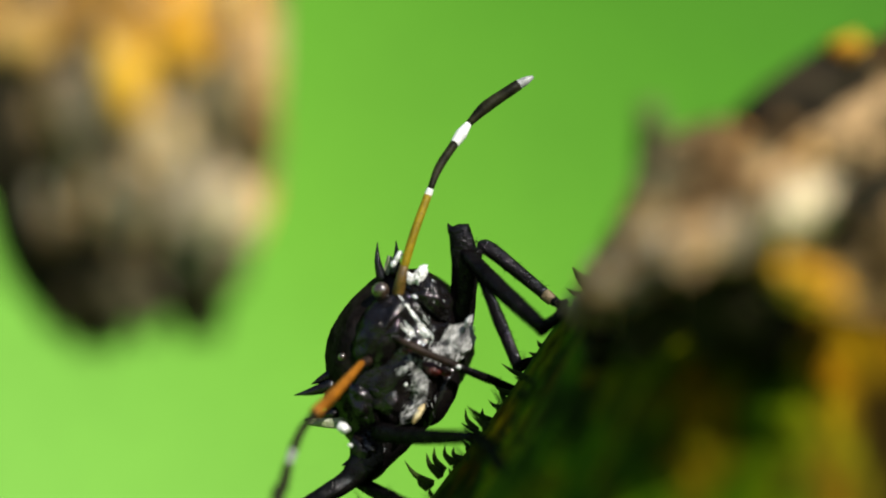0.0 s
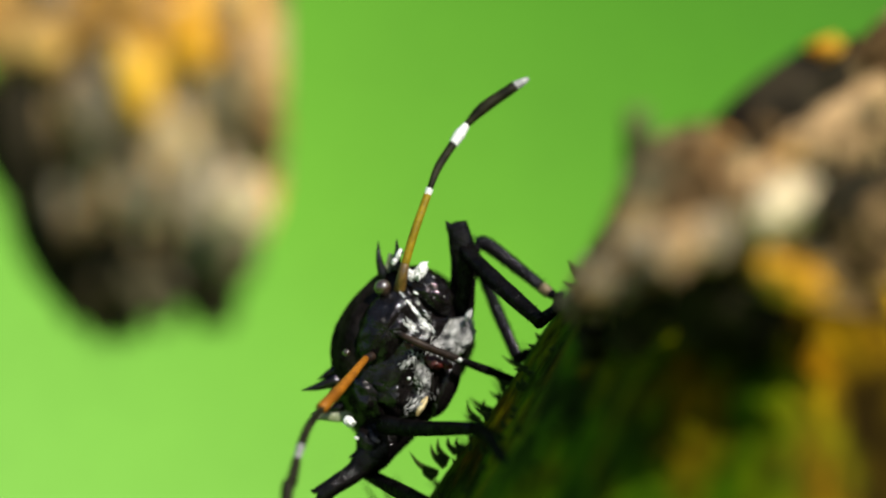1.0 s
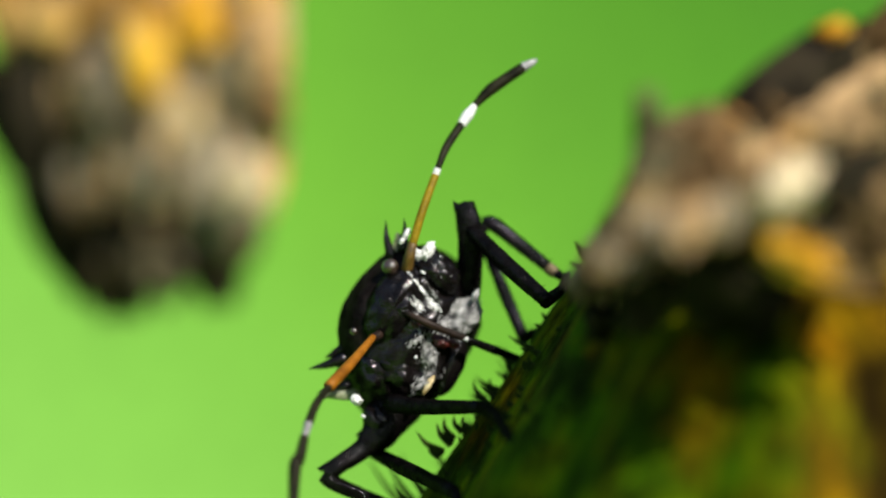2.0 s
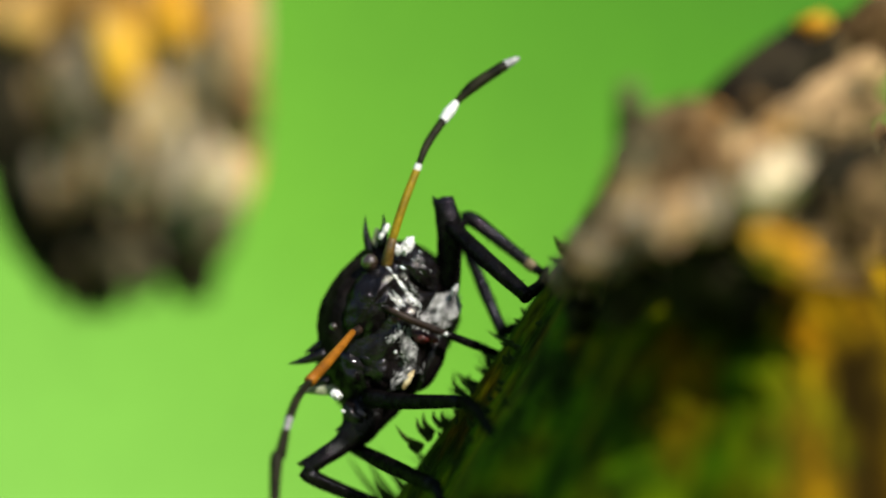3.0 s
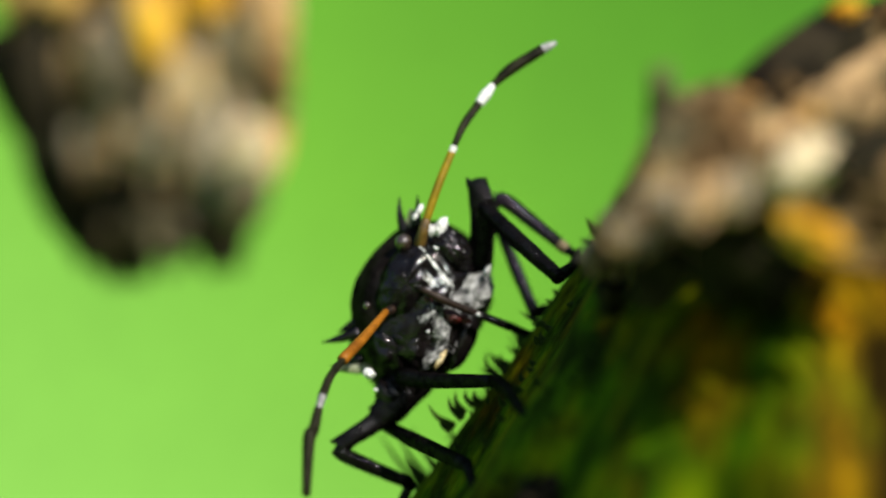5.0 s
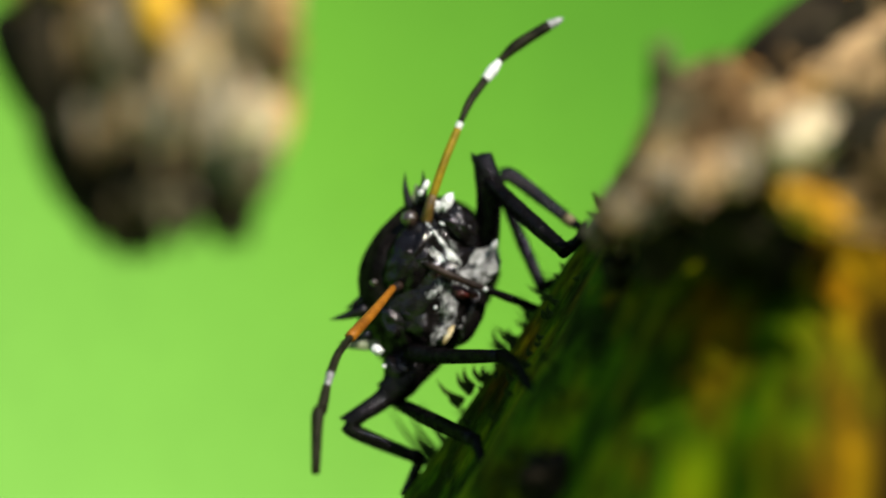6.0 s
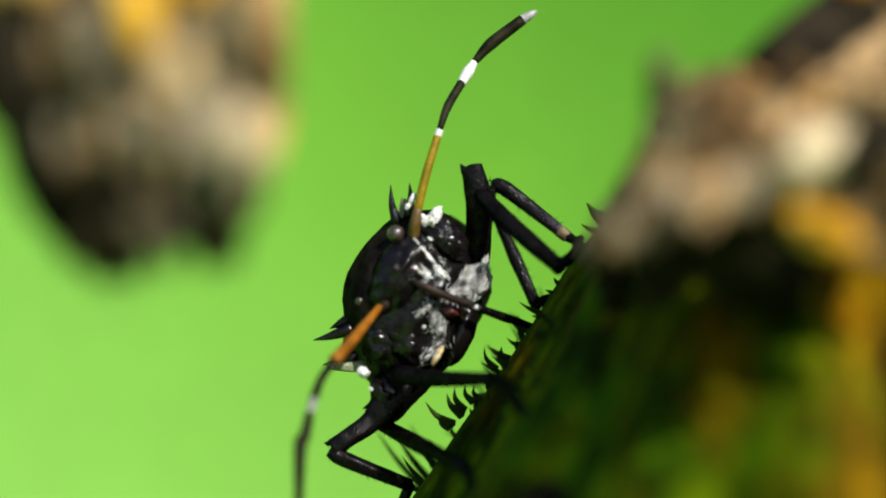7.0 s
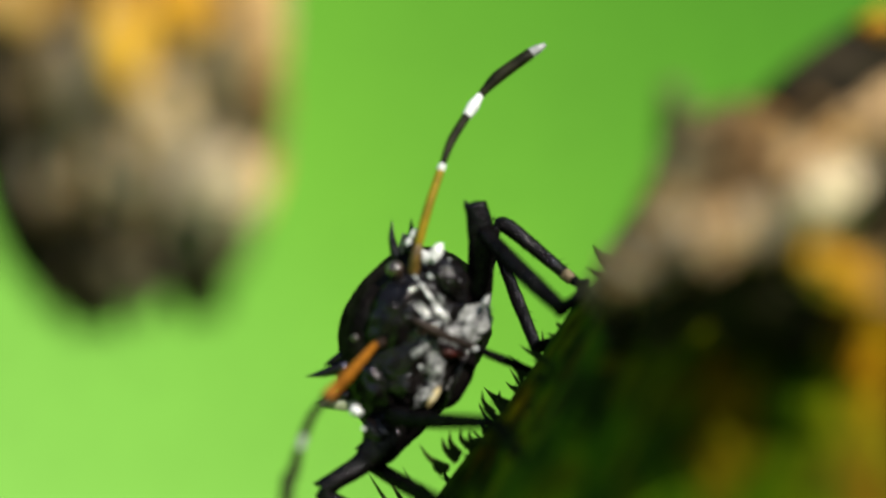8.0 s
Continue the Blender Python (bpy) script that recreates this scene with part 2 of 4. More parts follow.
def lump(bm, centre, axes, radii, rough=0.0, wave=1.0, detail=24, square=1.0):
    """An uneven ball: radii along three axes."""
    made = bmesh.ops.create_uvsphere(bm, u_segments=detail, v_segments=detail * 2 // 3, radius=1)["verts"]
    ax = [Vector(a).normalized() for a in axes]
    for v in made:
        n = v.co.copy()
        if square != 1.0:
            n = Vector([math.copysign(abs(c) ** square, c) for c in n])
        k = 1 + rough * noise.fractal(v.co * wave + Vector(centre) * 3.1, 1.0, 2.0, 3)
        v.co = Vector(centre) + sum((ax[i] * n[i] * radii[i] * k for i in range(3)), Vector())
    return bm


def petal(bm, base, tip, width, bulge, facing=(0, -1, 0), thick=0.3, cup=0.4, taper=0.6, wave=0.25, seed=0):
    """A dried petal: a curled, wavy, thick leaf from base to tip."""
    base, tip = Vector(base), Vector(tip)
    way = (tip - base).normalized()
    out = Vector(facing)
    out = (out - way * out.dot(way)).normalized()
    across = way.cross(out)
    nu, nv = 12, 8
    layers = []
    for layer in (0, 1):
        grid = []
        for i in range(nu + 1):
            u = i / nu
            w = width * (0.35 + 0.65 * math.sin(math.pi * (0.12 + 0.80 * u ** taper)))
            row = []
            for j in range(nv + 1):
                v = j / nv * 2 - 1
                q = base.lerp(tip, u) + across * (v * w / 2)
                wob = noise.noise(Vector((u * 3 + seed * 7.3, v * 1.7, seed))) * wave * width
                q += out * (bulge * math.sin(math.pi * u * 0.9) - cup * width * 0.5 * v * v + wob)
                q += way * noise.noise(Vector((v * 2.2, seed * 3.7, u))) * wave * width * u
                edge = 1 - max(abs(v), abs(2 * u - 1)) ** 4
                q += out * (thick * (0.5 if layer == 0 else -0.5) * edge)
                row.append(bm.verts.new(q))
            grid.append(row)
        for i in range(nu):
            for j in range(nv):
                bm.faces.new((grid[i][j], grid[i][j + 1], grid[i + 1][j + 1], grid[i + 1][j]))
        layers.append(grid)
    a, c = layers
    rim = [(0, j) for j in range(nv)] + [(i, nv) for i in range(nu)] + [(nu, j) for j in range(nv, 0, -1)] + [(i, 0) for i in range(nu, 0, -1)]
    for (i, j), (p, q) in zip(rim, rim[1:] + rim[:1]):
        bm.faces.new((a[i][j], a[p][q], c[p][q], c[i][j]))
    return bm


def spike(bm, base, tip, radius, bend=0.0, sides=6):
    base, tip = Vector(base), Vector(tip)
    side = (tip - base).cross(Vector((0, 1, 0)))
    mid = base.lerp(tip, 0.55) + side.normalized() * bend
    return tube(bm, [base, mid, tip], [radius, radius * 0.55, radius * 0.05], sides, 3)


# ---- ground: one sheet, flat round the plants, rising to a grassy bank behind them ----
def build_ground():
    def height(x, y):
        z = -0.5 + 0.012 * noise.noise(Vector((x * 2, y * 2, 0)))
        rise = max(0.0, y - 0.9)
        z += 1.45 * min(rise, 2.2) * min(1, rise / 0.5)
        if y > 3.1:
            z += 0.10 * (y - 3.1)
        return z

    def steps(edge, n):
        fine = np.linspace(-3.5, 3.5, 71)
        far = 3.5 * (edge / 3.5) ** (np.arange(1, n + 1) / n)
        return np.concatenate([-far[::-1], fine, far])

    xs, ys = steps(1500, 14), steps(1500, 14)
    bm = bmesh.new()
    grid = [[bm.verts.new((x, y, height(x, y))) for x in xs] for y in ys]
    for a, c in zip(grid, grid[1:]):
        for k in range(len(xs) - 1):
            bm.faces.new((a[k], a[k + 1], c[k + 1], c[k]))
    me = bpy.data.meshes.new("ground")
    bm.to_mesh(me)
    bm.free()
    me.shade_smooth()
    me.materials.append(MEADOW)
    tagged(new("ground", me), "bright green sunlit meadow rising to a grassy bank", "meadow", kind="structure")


build_ground()

# ---- the pod: a fat, ribbed, prickly fruit on a stem, with a crown of dried flower remains ----
LOOKS = {"dry_brown_petal": "dry brown", "dry_rosy_petal": "dry pinkish tan", "tawny_petal": "tawny", "cream_petal": "pale cream", "golden_petal": "golden yellow",
         "blackened_shade_petal": "blackened, shade-toned", "withered_core": "olive brown", "papery_lit_scale": "pale papery, lit-toned", "ashen_petal": "ashen grey"}


def dried(name, bm, skin, parent):
    return part(name, bm, skin, parent, LOOKS[skin.name] + " withered " + name.split("_")[-1])


AXIS = 13.0
FORTH = Vector((0, 1, 0))
REACH = [(3.0, 4.0), (1.2, 16.0), (0.0, 21.0), (-4.0, 26.5), (-8.0, 29.5), (-13.0, 30.5), (-20.0, 28.0), (-29.0, 14.0), (-32.5, 2.2)]
PROFILE = [(3.0, 0.6), (2.2, 3.2), (1.2, 5.0), (0.0, 6.6), (-1.2, 7.9), (-2.5, 8.8), (-4.0, 9.75), (-5.7, 10.9), (-7.35, 12.1), (-9.0, 13.3), (-11.0, 14.75), (-13.0, 16.2),
           (-16.0, 17.4), (-20.0, 17.8), (-25.0, 15.6), (-29.0, 10.0), (-31.5, 4.5), (-32.5, 1.9)]


def along(table, z):
    for (z1, r1), (z2, r2) in zip(table, table[1:]):
        if z2 <= z <= z1:
            return r1 + (r2 - r1) * (z1 - z) / (z1 - z2)
    return table[-1][1]


def pod_point(angle, z, lift=0.0):
    """The pod's skin: round behind, drawn out in front."""
    r = along(PROFILE, z) + lift
    deep = along(REACH, z) + lift if math.sin(angle) < 0 else r * 1.2
    return Vector((AXIS + r * math.cos(angle), deep * math.sin(angle), z))


def build_pod():
    pod = thing("seed_pod", (AXIS, 0, -500), "fat green and rust streaked prickly pod with a dried brown crown", "plant")
    bm = bmesh.new()
    n, rings = 120, []
    for k in range(73):
        z = 3.0 - 35.5 * (k / 72)
        ring = []
        for s in range(n):
            an = 2 * math.pi * s / n
            rib = (0.042 * math.cos(an * 14 + 0.6 * math.sin(z * 0.2)) - 0.024) * min(1, (3 - z) / 5)
            ring.append(bm.verts.new(pod_point(an, z, along(PROFILE, z) * (rib + 0.012 * noise.noise(Vector((math.cos(an) * 3, math.sin(an) * 3, z * 0.3)))))))
        rings.append(ring)
    for a, c in zip(rings, rings[1:]):
        for s in range(n):
            bm.faces.new((a[s], a[(s + 1) % n], c[(s + 1) % n], c[s]))
    for ring in (rings[0], rings[-1]):
        bm.faces.new(ring)
    part("fruit", bm, POD, pod)
    part("stem", tube(bmesh.new(), [(AXIS, 0, -32), (AXIS + 3, 1, -120), (AXIS + 2, 0, -300), (AXIS, 0, -503)], [2.0, 2.2, 2.6, 3.0], 14, 6, 0.05), STEM, pod, "green prickly stem")
    # crown: dried, curled petals and sepals; start, end, width, bulge, skin
    crown = [
        ("sepal", (6.83, -24.00, 1.49), (6.29, -28.00, 5.65), 1.38, 0.6, OLIVE, 1),
        ("petal", (8.13, -28.00, 1.26), (8.53, -31.00, 4.52), 2.03, 1.2, ROSY, 2),
        ("petal", (7.32, -27.00, 1.08), (7.33, -29.00, 4.44), 1.71, 0.8, OLIVE, 3),
        ("petal", (9.46, -29.00, 1.26), (9.72, -28.00, 4.52), 1.61, 0.8, BROWN, 4),
        ("petal", (10.74, -25.00, 3.29), (15.26, -24.00, 6.67), 1.7, 0.9, ROSY, 7),
        ("petal", (9.43, -25.00, 3.65), (13.86, -22.00, 8.06), 2.9, 0.6, CHAR_SHADE, 8),
        ("petal", (11.20, -22.00, 3.88), (15.52, -19.00, 8.24), 2.6, 0.6, CHAR_SHADE, 41),
        ("petal", (12.61, -22.00, 7.47), (13.85, -23.00, 8.25), 0.95, 0.4, GOLD, 9),
        # black petal standing in for the shaded gap in the crown
        ("petal", (11.61, -33.00, 1.99), (13.71, -32.00, 3.49), 1.6, 0.5, CHAR_SHADE, 10),
        ("petal", (12.82, -28.00, 0.05), (15.85, -28.00, 3.32), 1.9, 1.0, BROWN, 11),
        ("petal", (13.81, -20.00, 5.18), (17.51, -20.00, 9.75), 2.76, 1.0, BROWN, 12),
        ("sepal", (5.20, -10.00, -1.20), (6.42, -19.00, 1.37), 1.31, 0.5, ROSY, 13),
        ("sepal", (5.96, -12.00, 0.39), (7.95, -28.00, 1.44), 1.58, 0.7, ROSY, 14),
        ("sepal", (5.80, -10.00, -0.30), (6.36, -25.00, 3.15), 1.45, 0.5, ROSY, 21),
        ("sepal", (6.29, -18.00, 1.18), (7.13, -27.00, 2.54), 1.6, 0.5, ROSY, 22),
        ("sepal", (5.61, -24.00, 0.44), (6.34, -30.00, 3.14), 1.46, 0.5, ROSY, 31),
        ("sepal", (6.71, -29.00, 0.52), (7.30, -32.00, 2.74), 1.84, 0.5, ROSY, 32),
        ("sepal", (8.02, -31.00, 0.52), (8.56, -33.00, 2.55), 1.71, 0.5, BROWN, 33),
        ("sepal", (4.95, -17.00, -0.65), (5.82, -25.00, 1.46), 1.17, 0.4, ROSY, 34),
        # black sepals under the overhang; part of their dark is its painted shade
        ("sepal", (6.66, -24.00, -0.49), (6.45, -22.00, -2.72), 2.2, 0.7, CHAR_SHADE, 15),
        ("sepal", (8.52, -27.00, 0.10), (8.75, -24.00, -2.45), 2.4, 0.7, CHAR_SHADE, 16),
        ("sepal", (10.43, -27.00, 0.02), (10.33, -25.00, -2.77), 2.30, 0.7, CHAR_SHADE, 17),
        ("sepal", (5.59, -15.00, -1.81), (5.40, -15.00, -3.16), 1.5, 0.5, CHAR_SHADE, 18),
        # added to block a fleck of sun that reached the pod
        ("sepal", (9.45, -27.00, 0.20), (9.55, -26.20, -1.80), 1.9, 0.6, CHAR_SHADE, 19),
    ]
    for name, a, c, w, bulge, skin, seed in crown:
        dried(name, petal(bmesh.new(), a, c, w, bulge, seed=seed), skin, pod)
    bm = bmesh.new()
    lump(bm, (8.63, -25.00, 2.89), ((1, 0, 0), (0, 1, 0), (0, 0, 1)), (2.3, 4.0, 2.2), 0.3, 2.2, 36)
    dried("dried_floret", bm, BROWN, pod)
    bm = bmesh.new()
    lump(bm, (13.23, -20.00, 3.99), ((0.8, 0, 0.6), (0, 1, 0), (-0.6, 0, 0.8)), (3.2, 3.0, 1.9), 0.3, 2.2, 36)
    dried("dried_floret", bm, BROWN, pod)
    # hidden lump added behind the crown to shade the pod's near rim
    bm = bmesh.new()
    lump(bm, (9.40, -13.0, 2.7), ((1, 0, 0), (0, 1, 0), (0, 0, 1)), (2.0, 8.0, 2.1), 0.3, 2.2, 36)
    dried("dried_floret", bm, OLIVE, pod)
    for spot, lean, radii, skin in (((10.64, -31.00, 2.25), (0.6, 0.8), (1.15, 0.8, 0.8), CREAM), ((10.95, -31.00, 0.10), (0.85, -0.5), (1.15, 0.7, 0.62), GOLD),
                                    ((10.24, -29.00, 3.05), (0.9, 0.2), (1.07, 0.8, 0.71), ROSY), ((7.66, -29.00, 3.55), (0.3, 0.9), (1.07, 0.7, 0.71), BROWN)):
        way = Vector((lean[0], 0, lean[1])).normalized()
        bm = bmesh.new()
        lump(bm, spot, (way, (0, 1, 0), way.cross(FORTH)), radii, 0.5, 2.6, 32)
        dried("dried_floret", bm, skin, pod)
    rnd = random.Random(33)
    for k in range(70):
        x = rnd.uniform(6.2, 15.0)
        z = rnd.uniform(0.5, 3.2 + 0.42 * (x - 6.2))
        a = Vector((x, rnd.uniform(-30, -26), z))
        c = a + Vector((rnd.uniform(-0.9, 0.9), rnd.uniform(-0.6, 0.4), rnd.uniform(-1.2, 0.9)))
        skin = rnd.choice((BROWN, BROWN, ROSY, ROSY, TAWNY, OLIVE, CHAR_SHADE))
        dried("dry_scrap", petal(bmesh.new(), a, c, rnd.uniform(0.6, 1.3), 0.3, (0, -1, 0.3), 0.14, seed=200 + k, wave=0.35), skin, pod)
    for k in range(14):
        f = k / 13
        a = Vector((5.15, -13.00, -0.95)).lerp(Vector((5.92, -22.00, 1.32)), f) + Vector((rnd.uniform(0, 0.6), -0.6, rnd.uniform(-0.5, 0.2)))
        c = a + Vector((rnd.uniform(0.3, 0.9), -rnd.uniform(0.2, 0.8), rnd.uniform(-0.6, 0.5)))
        dried("dry_scrap", petal(bmesh.new(), a, c, rnd.uniform(0.6, 1.1), 0.25, (0.3, -1, 0.4), 0.12, seed=300 + k, wave=0.35), rnd.choice((BROWN, ROSY)), pod)
    # collar of dry scales on the pod's shoulder, their pale colour in place of sunlight
    for k in range(64):
        an = math.pi * (1.19 + 0.26 * k / 63) + rnd.uniform(-0.05, 0.05)
        z = rnd.uniform(-1.7, 0.5) + 1.2 * k / 63
        out = (pod_point(an, z, 1.0) - pod_point(an, z)).normalized()
        a = pod_point(an, z + 0.7, 0.1)
        c = pod_point(an + rnd.uniform(-0.06, 0.06), z - rnd.uniform(0.2, 0.7), rnd.uniform(0.7, 1.3))
        out = (out + Vector((0, 0, 0.9))).normalized()
        dried("dry_scrap", petal(bmesh.new(), a, c, rnd.uniform(1.1, 2.0), 0.3, out, 0.14, seed=400 + k, wave=0.35), rnd.choice((PAPER, PAPER, ROSY)), pod)
    # lit skirt of drooping scales along the collar
    rim = smooth_line([(4.75, -15.00, -1.10), (5.10, -21.00, -0.50), (5.74, -29.00, 0.45), (6.76, -33.50, 1.10), (8.22, -34.00, 1.45)], 5)
    for k, spot in enumerate(rim):
        a = Vector(spot) + Vector((0.25, 0.5, 0.55 + rnd.uniform(-0.2, 0.3)))
        c = Vector(spot) + Vector((-0.25, -0.5, -0.7 + rnd.uniform(-0.3, 0.3)))
        dried("scale", petal(bmesh.new(), a, c, rnd.uniform(0.9, 1.5), 0.25, (-0.2, -1, 0.6), 0.14, seed=600 + k, wave=0.3), rnd.choice((BROWN, ROSY, ASH, ROSY, PAPER)), pod)
    # and a few that curl out in front of the pod's shoulder
    rim = smooth_line([(4.56, -15.00, -0.72), (5.41, -22.00, 0.97), (5.89, -27.00, 1.94)], 5)
    for k, spot in enumerate(rim):
        a = Vector(spot) + Vector((0.5, 0.6, 0.3 + rnd.uniform(-0.2, 0.2)))
        c = Vector(spot) + Vector((-0.35, -0.4, -0.35 + rnd.uniform(-0.2, 0.2)))
        dried("scale", petal(bmesh.new(), a, c, rnd.uniform(0.8, 1.2), 0.2, (-0.3, -1, 0.6), 0.14, seed=700 + k, wave=0.3), rnd.choice((PAPER, ROSY, ASH)), pod)
    # broad soft lobes that hang over the shoulder, in front of the rest
    lobes = smooth_line([(4.28, -31.5, -0.08), (4.58, -31.5, 0.34), (4.92, -31.5, 0.77), (5.41, -31.5, 1.67), (5.63, -31.5, 3.13)], 3)
    for k, spot in enumerate(lobes):
        a = Vector(spot) + Vector((1.7, 0.8, 0.25 + rnd.uniform(-0.3, 0.3)))
        c = Vector(spot) + Vector((rnd.uniform(-0.1, 0.15), -0.5, rnd.uniform(-0.2, 0.2)))
        dried("sepal", petal(bmesh.new(), a, c, rnd.uniform(0.9, 1.3), 0.3, (-0.3, -1, 0.5), 0.16, seed=800 + k, wave=0.3), rnd.choice((ASH, ASH, BROWN) if k < 7 else (BROWN, OLIVE, ASH)), pod)
    # stiff dry bracts, added to shade the pod, fan forwards from under the crown
    for k in range(30):
        a = Vector((6.9 + 3.9 * k / 29, -23, 0.3 + rnd.uniform(-0.8, 0.6)))
        reach = 3 + 6 * rnd.random()
        c = a + Vector((reach * rnd.uniform(0.60, 0.73), -reach, rnd.uniform(-0.6, 0.6)))
        dried("shadebract", petal(bmesh.new(), a, c, rnd.uniform(0.4, 0.95), 0.2, (0, 0.2, 1), 0.16, seed=500 + k, wave=0.3), rnd.choice((BROWN, BROWN, OLIVE)), pod)
    # the rest of the crown, round the far side
    rnd = random.Random(4)
    for k in range(14):
        an = math.pi * (-0.12 + 0.60 * k / 13)
        a = pod_point(an, rnd.uniform(-0.8, 0.6), -0.5)
        out = Vector((math.cos(an), math.sin(an), 0))
        c = a + out * rnd.uniform(1.0, 3.5) + Vector((0, 0, rnd.uniform(3.5, 7.0)))
        dried("petal", petal(bmesh.new(), a, c, rnd.uniform(2.6, 4.2), 0.8, out, seed=30 + k), rnd.choice((BROWN, ROSY, CHAR_SHADE)), pod)
    # petals added out of view to roughen the crown's shadow on the pod
    for k in range(9):
        an = math.pi * (-0.42 + 0.36 * k / 8)
        a = pod_point(an, rnd.uniform(-0.8, 0.8), -0.6)
        out = Vector((math.cos(an), math.sin(an), 0))
        c = a + out * rnd.uniform(0.5, 3.5) + Vector((rnd.uniform(0, 2), 0, rnd.uniform(0.8, 5.5)))
        dried("petal", petal(bmesh.new(), a, c, rnd.uniform(2.2, 3.8), 0.8, out, seed=60 + k, wave=0.4), rnd.choice((BROWN, ROSY, TAWNY)), pod)
    bm = bmesh.new()
    lump(bm, (AXIS + 1.0, -6.5, 1.6), ((1, 0, 0), (0, 1, 0), (0, 0, 1)), (5.6, 16.7, 3.0), 0.3, 2.4, 48)
    part("withered_core", bm, OLIVE, pod)
    # prickles
    rnd = random.Random(11)
    shapes = []
    for k in range(4):
        bm = bmesh.new()
        spike(bm, (0, 0, -0.1), (0.12 * k - 0.1, 0, 1.0), 0.165, 0.05 * k, 7)
        bm.transform(Matrix.Scale(MM, 4))
        me = bpy.data.meshes.new("prickle")
        bm.to_mesh(me)
        bm.free()
        me.shade_smooth()
        me.materials.append(PRICKLE)
        shapes.append(me)
    spots = [(math.pi + rnd.uniform(-0.16, 0.12), z + rnd.uniform(-0.25, 0.25), size * rnd.uniform(0.7, 1.25)) for z, size in (
        (-4.9, 1.1), (-5.2, 1.3), (-5.5, 0.8), (-5.9, 1.3), (-6.3, 1.4), (-6.7, 0.8), (-7.1, 0.8), (-9.6, 1.2), (-10.2, 1.8), (-10.6, 1.2), (-11.4, 2.0))]
    spots += [(rnd.uniform(0, math.pi), rnd.uniform(-26, -4), rnd.uniform(0.8, 1.5)) for _ in range(60)]
    spots += [(math.pi + a, z, size) for a, z, size in ((-0.04, -1.3, 0.8), (0.04, -1.6, 0.7))]
    spots += [(math.pi - rnd.uniform(0.25, 0.45), z, 1.9) for z in (-4.6, -5.2, -6.0, -6.6, -7.6, -8.4, -9.2, -10.2)]
    spots += [(math.pi + rnd.uniform(-0.1, 0.1), rnd.uniform(-12, -4), rnd.uniform(0.4, 0.8)) for _ in range(8)]
    # short ones scattered over the near flank
    spots += [(math.pi + 0.75 * rnd.random() ** 1.3, rnd.uniform(-13, -2.5), rnd.uniform(0.3, 0.65)) for _ in range(40)]
    for a, c, wide in (((-0.68, -0.40, -8.71), (-1.86, -0.60, -7.70), 0.2), ((-0.30, -0.40, -8.32), (-0.94, -0.60, -7.36), 0.22), ((-0.22, -0.30, -8.13), (-0.61, -0.30, -7.13), 0.2), ((0.18, -0.30, -7.78), (-0.16, -0.30, -7.04), 0.18),
                       ((0.48, -0.30, -7.64), (0.23, -0.30, -7.09), 0.16), ((-0.87, -0.50, -8.85), (-1.27, -0.60, -8.30), 0.17), ((1.19, 0.40, -6.44), (0.70, 0.80, -5.51), 0.17), ((1.74, 0.40, -6.05), (1.45, 0.80, -5.51), 0.2)):
        part("prickle", spike(bmesh.new(), a, c, wide * 1.05, 0.16, 8), PRICKLE, pod)
    # a small fan of them beside the crown
    for a, c, wide in (((6.35, 0.3, -0.45), (5.22, 0.2, 0.62), 0.42), ((6.10, 0.2, -0.70), (4.95, 0.2, -0.28), 0.22), ((6.75, 0.4, -0.30), (5.78, 0.4, 0.30), 0.30)):
        part("prickle", spike(bmesh.new(), a, c, wide, 0.10, 8), PRICKLE, pod)
    # long soft prickles lower down on the far side
    for a, c, wide in (((-1.60, 4.0, -11.9), (-3.35, 4.0, -9.35), 0.22), ((-1.90, 5.0, -12.4), (-4.25, 5.0, -9.35), 0.20), ((-1.40, 5.0, -11.2), (-2.70, 5.5, -9.20), 0.18)):
        part("prickle", spike(bmesh.new(), a, c, wide, 0.12, 8), PRICKLE, pod)
    bm = bmesh.new()
    lump(bm, (2.55, -18.6, -10.2), ((1, 0, 0.2), (0, 1, 0), (-0.2, 0, 1)), (1.15, 1.2, 0.85), 0.5, 2.4, 28)
    dried("scab", bm, CHAR_SHADE, pod)
    for an, z, size in spots:
        ob = new("prickle", rnd.choice(shapes))
        ob.parent = pod
        out = Vector((math.cos(an) + rnd.uniform(-0.2, 0.35), math.sin(an) + rnd.uniform(-0.3, 0.3), 0.8 + rnd.uniform(-0.5, 0.8))).normalized()
        turn = out.to_track_quat("Z", "X").to_matrix().to_4x4()
        ob.matrix_basis = Matrix.Translation((pod_point(an, z) - HOME["seed_pod"]) * MM) @ turn @ Matrix.Diagonal((1.0, 1.0, 0.82 * size, 1))
    return pod


pod = build_pod()


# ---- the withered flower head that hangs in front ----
EYE_SCALE = Matrix.Translation((0, -111.16, 0)) @ Matrix.Scale(1.07, 4) @ Matrix.Translation((0, 111.16, 0))


def eye_scaled(bm):
    """Scales the flower head, laid out small, about the camera to fit its view."""
    bm.transform(EYE_SCALE)
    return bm


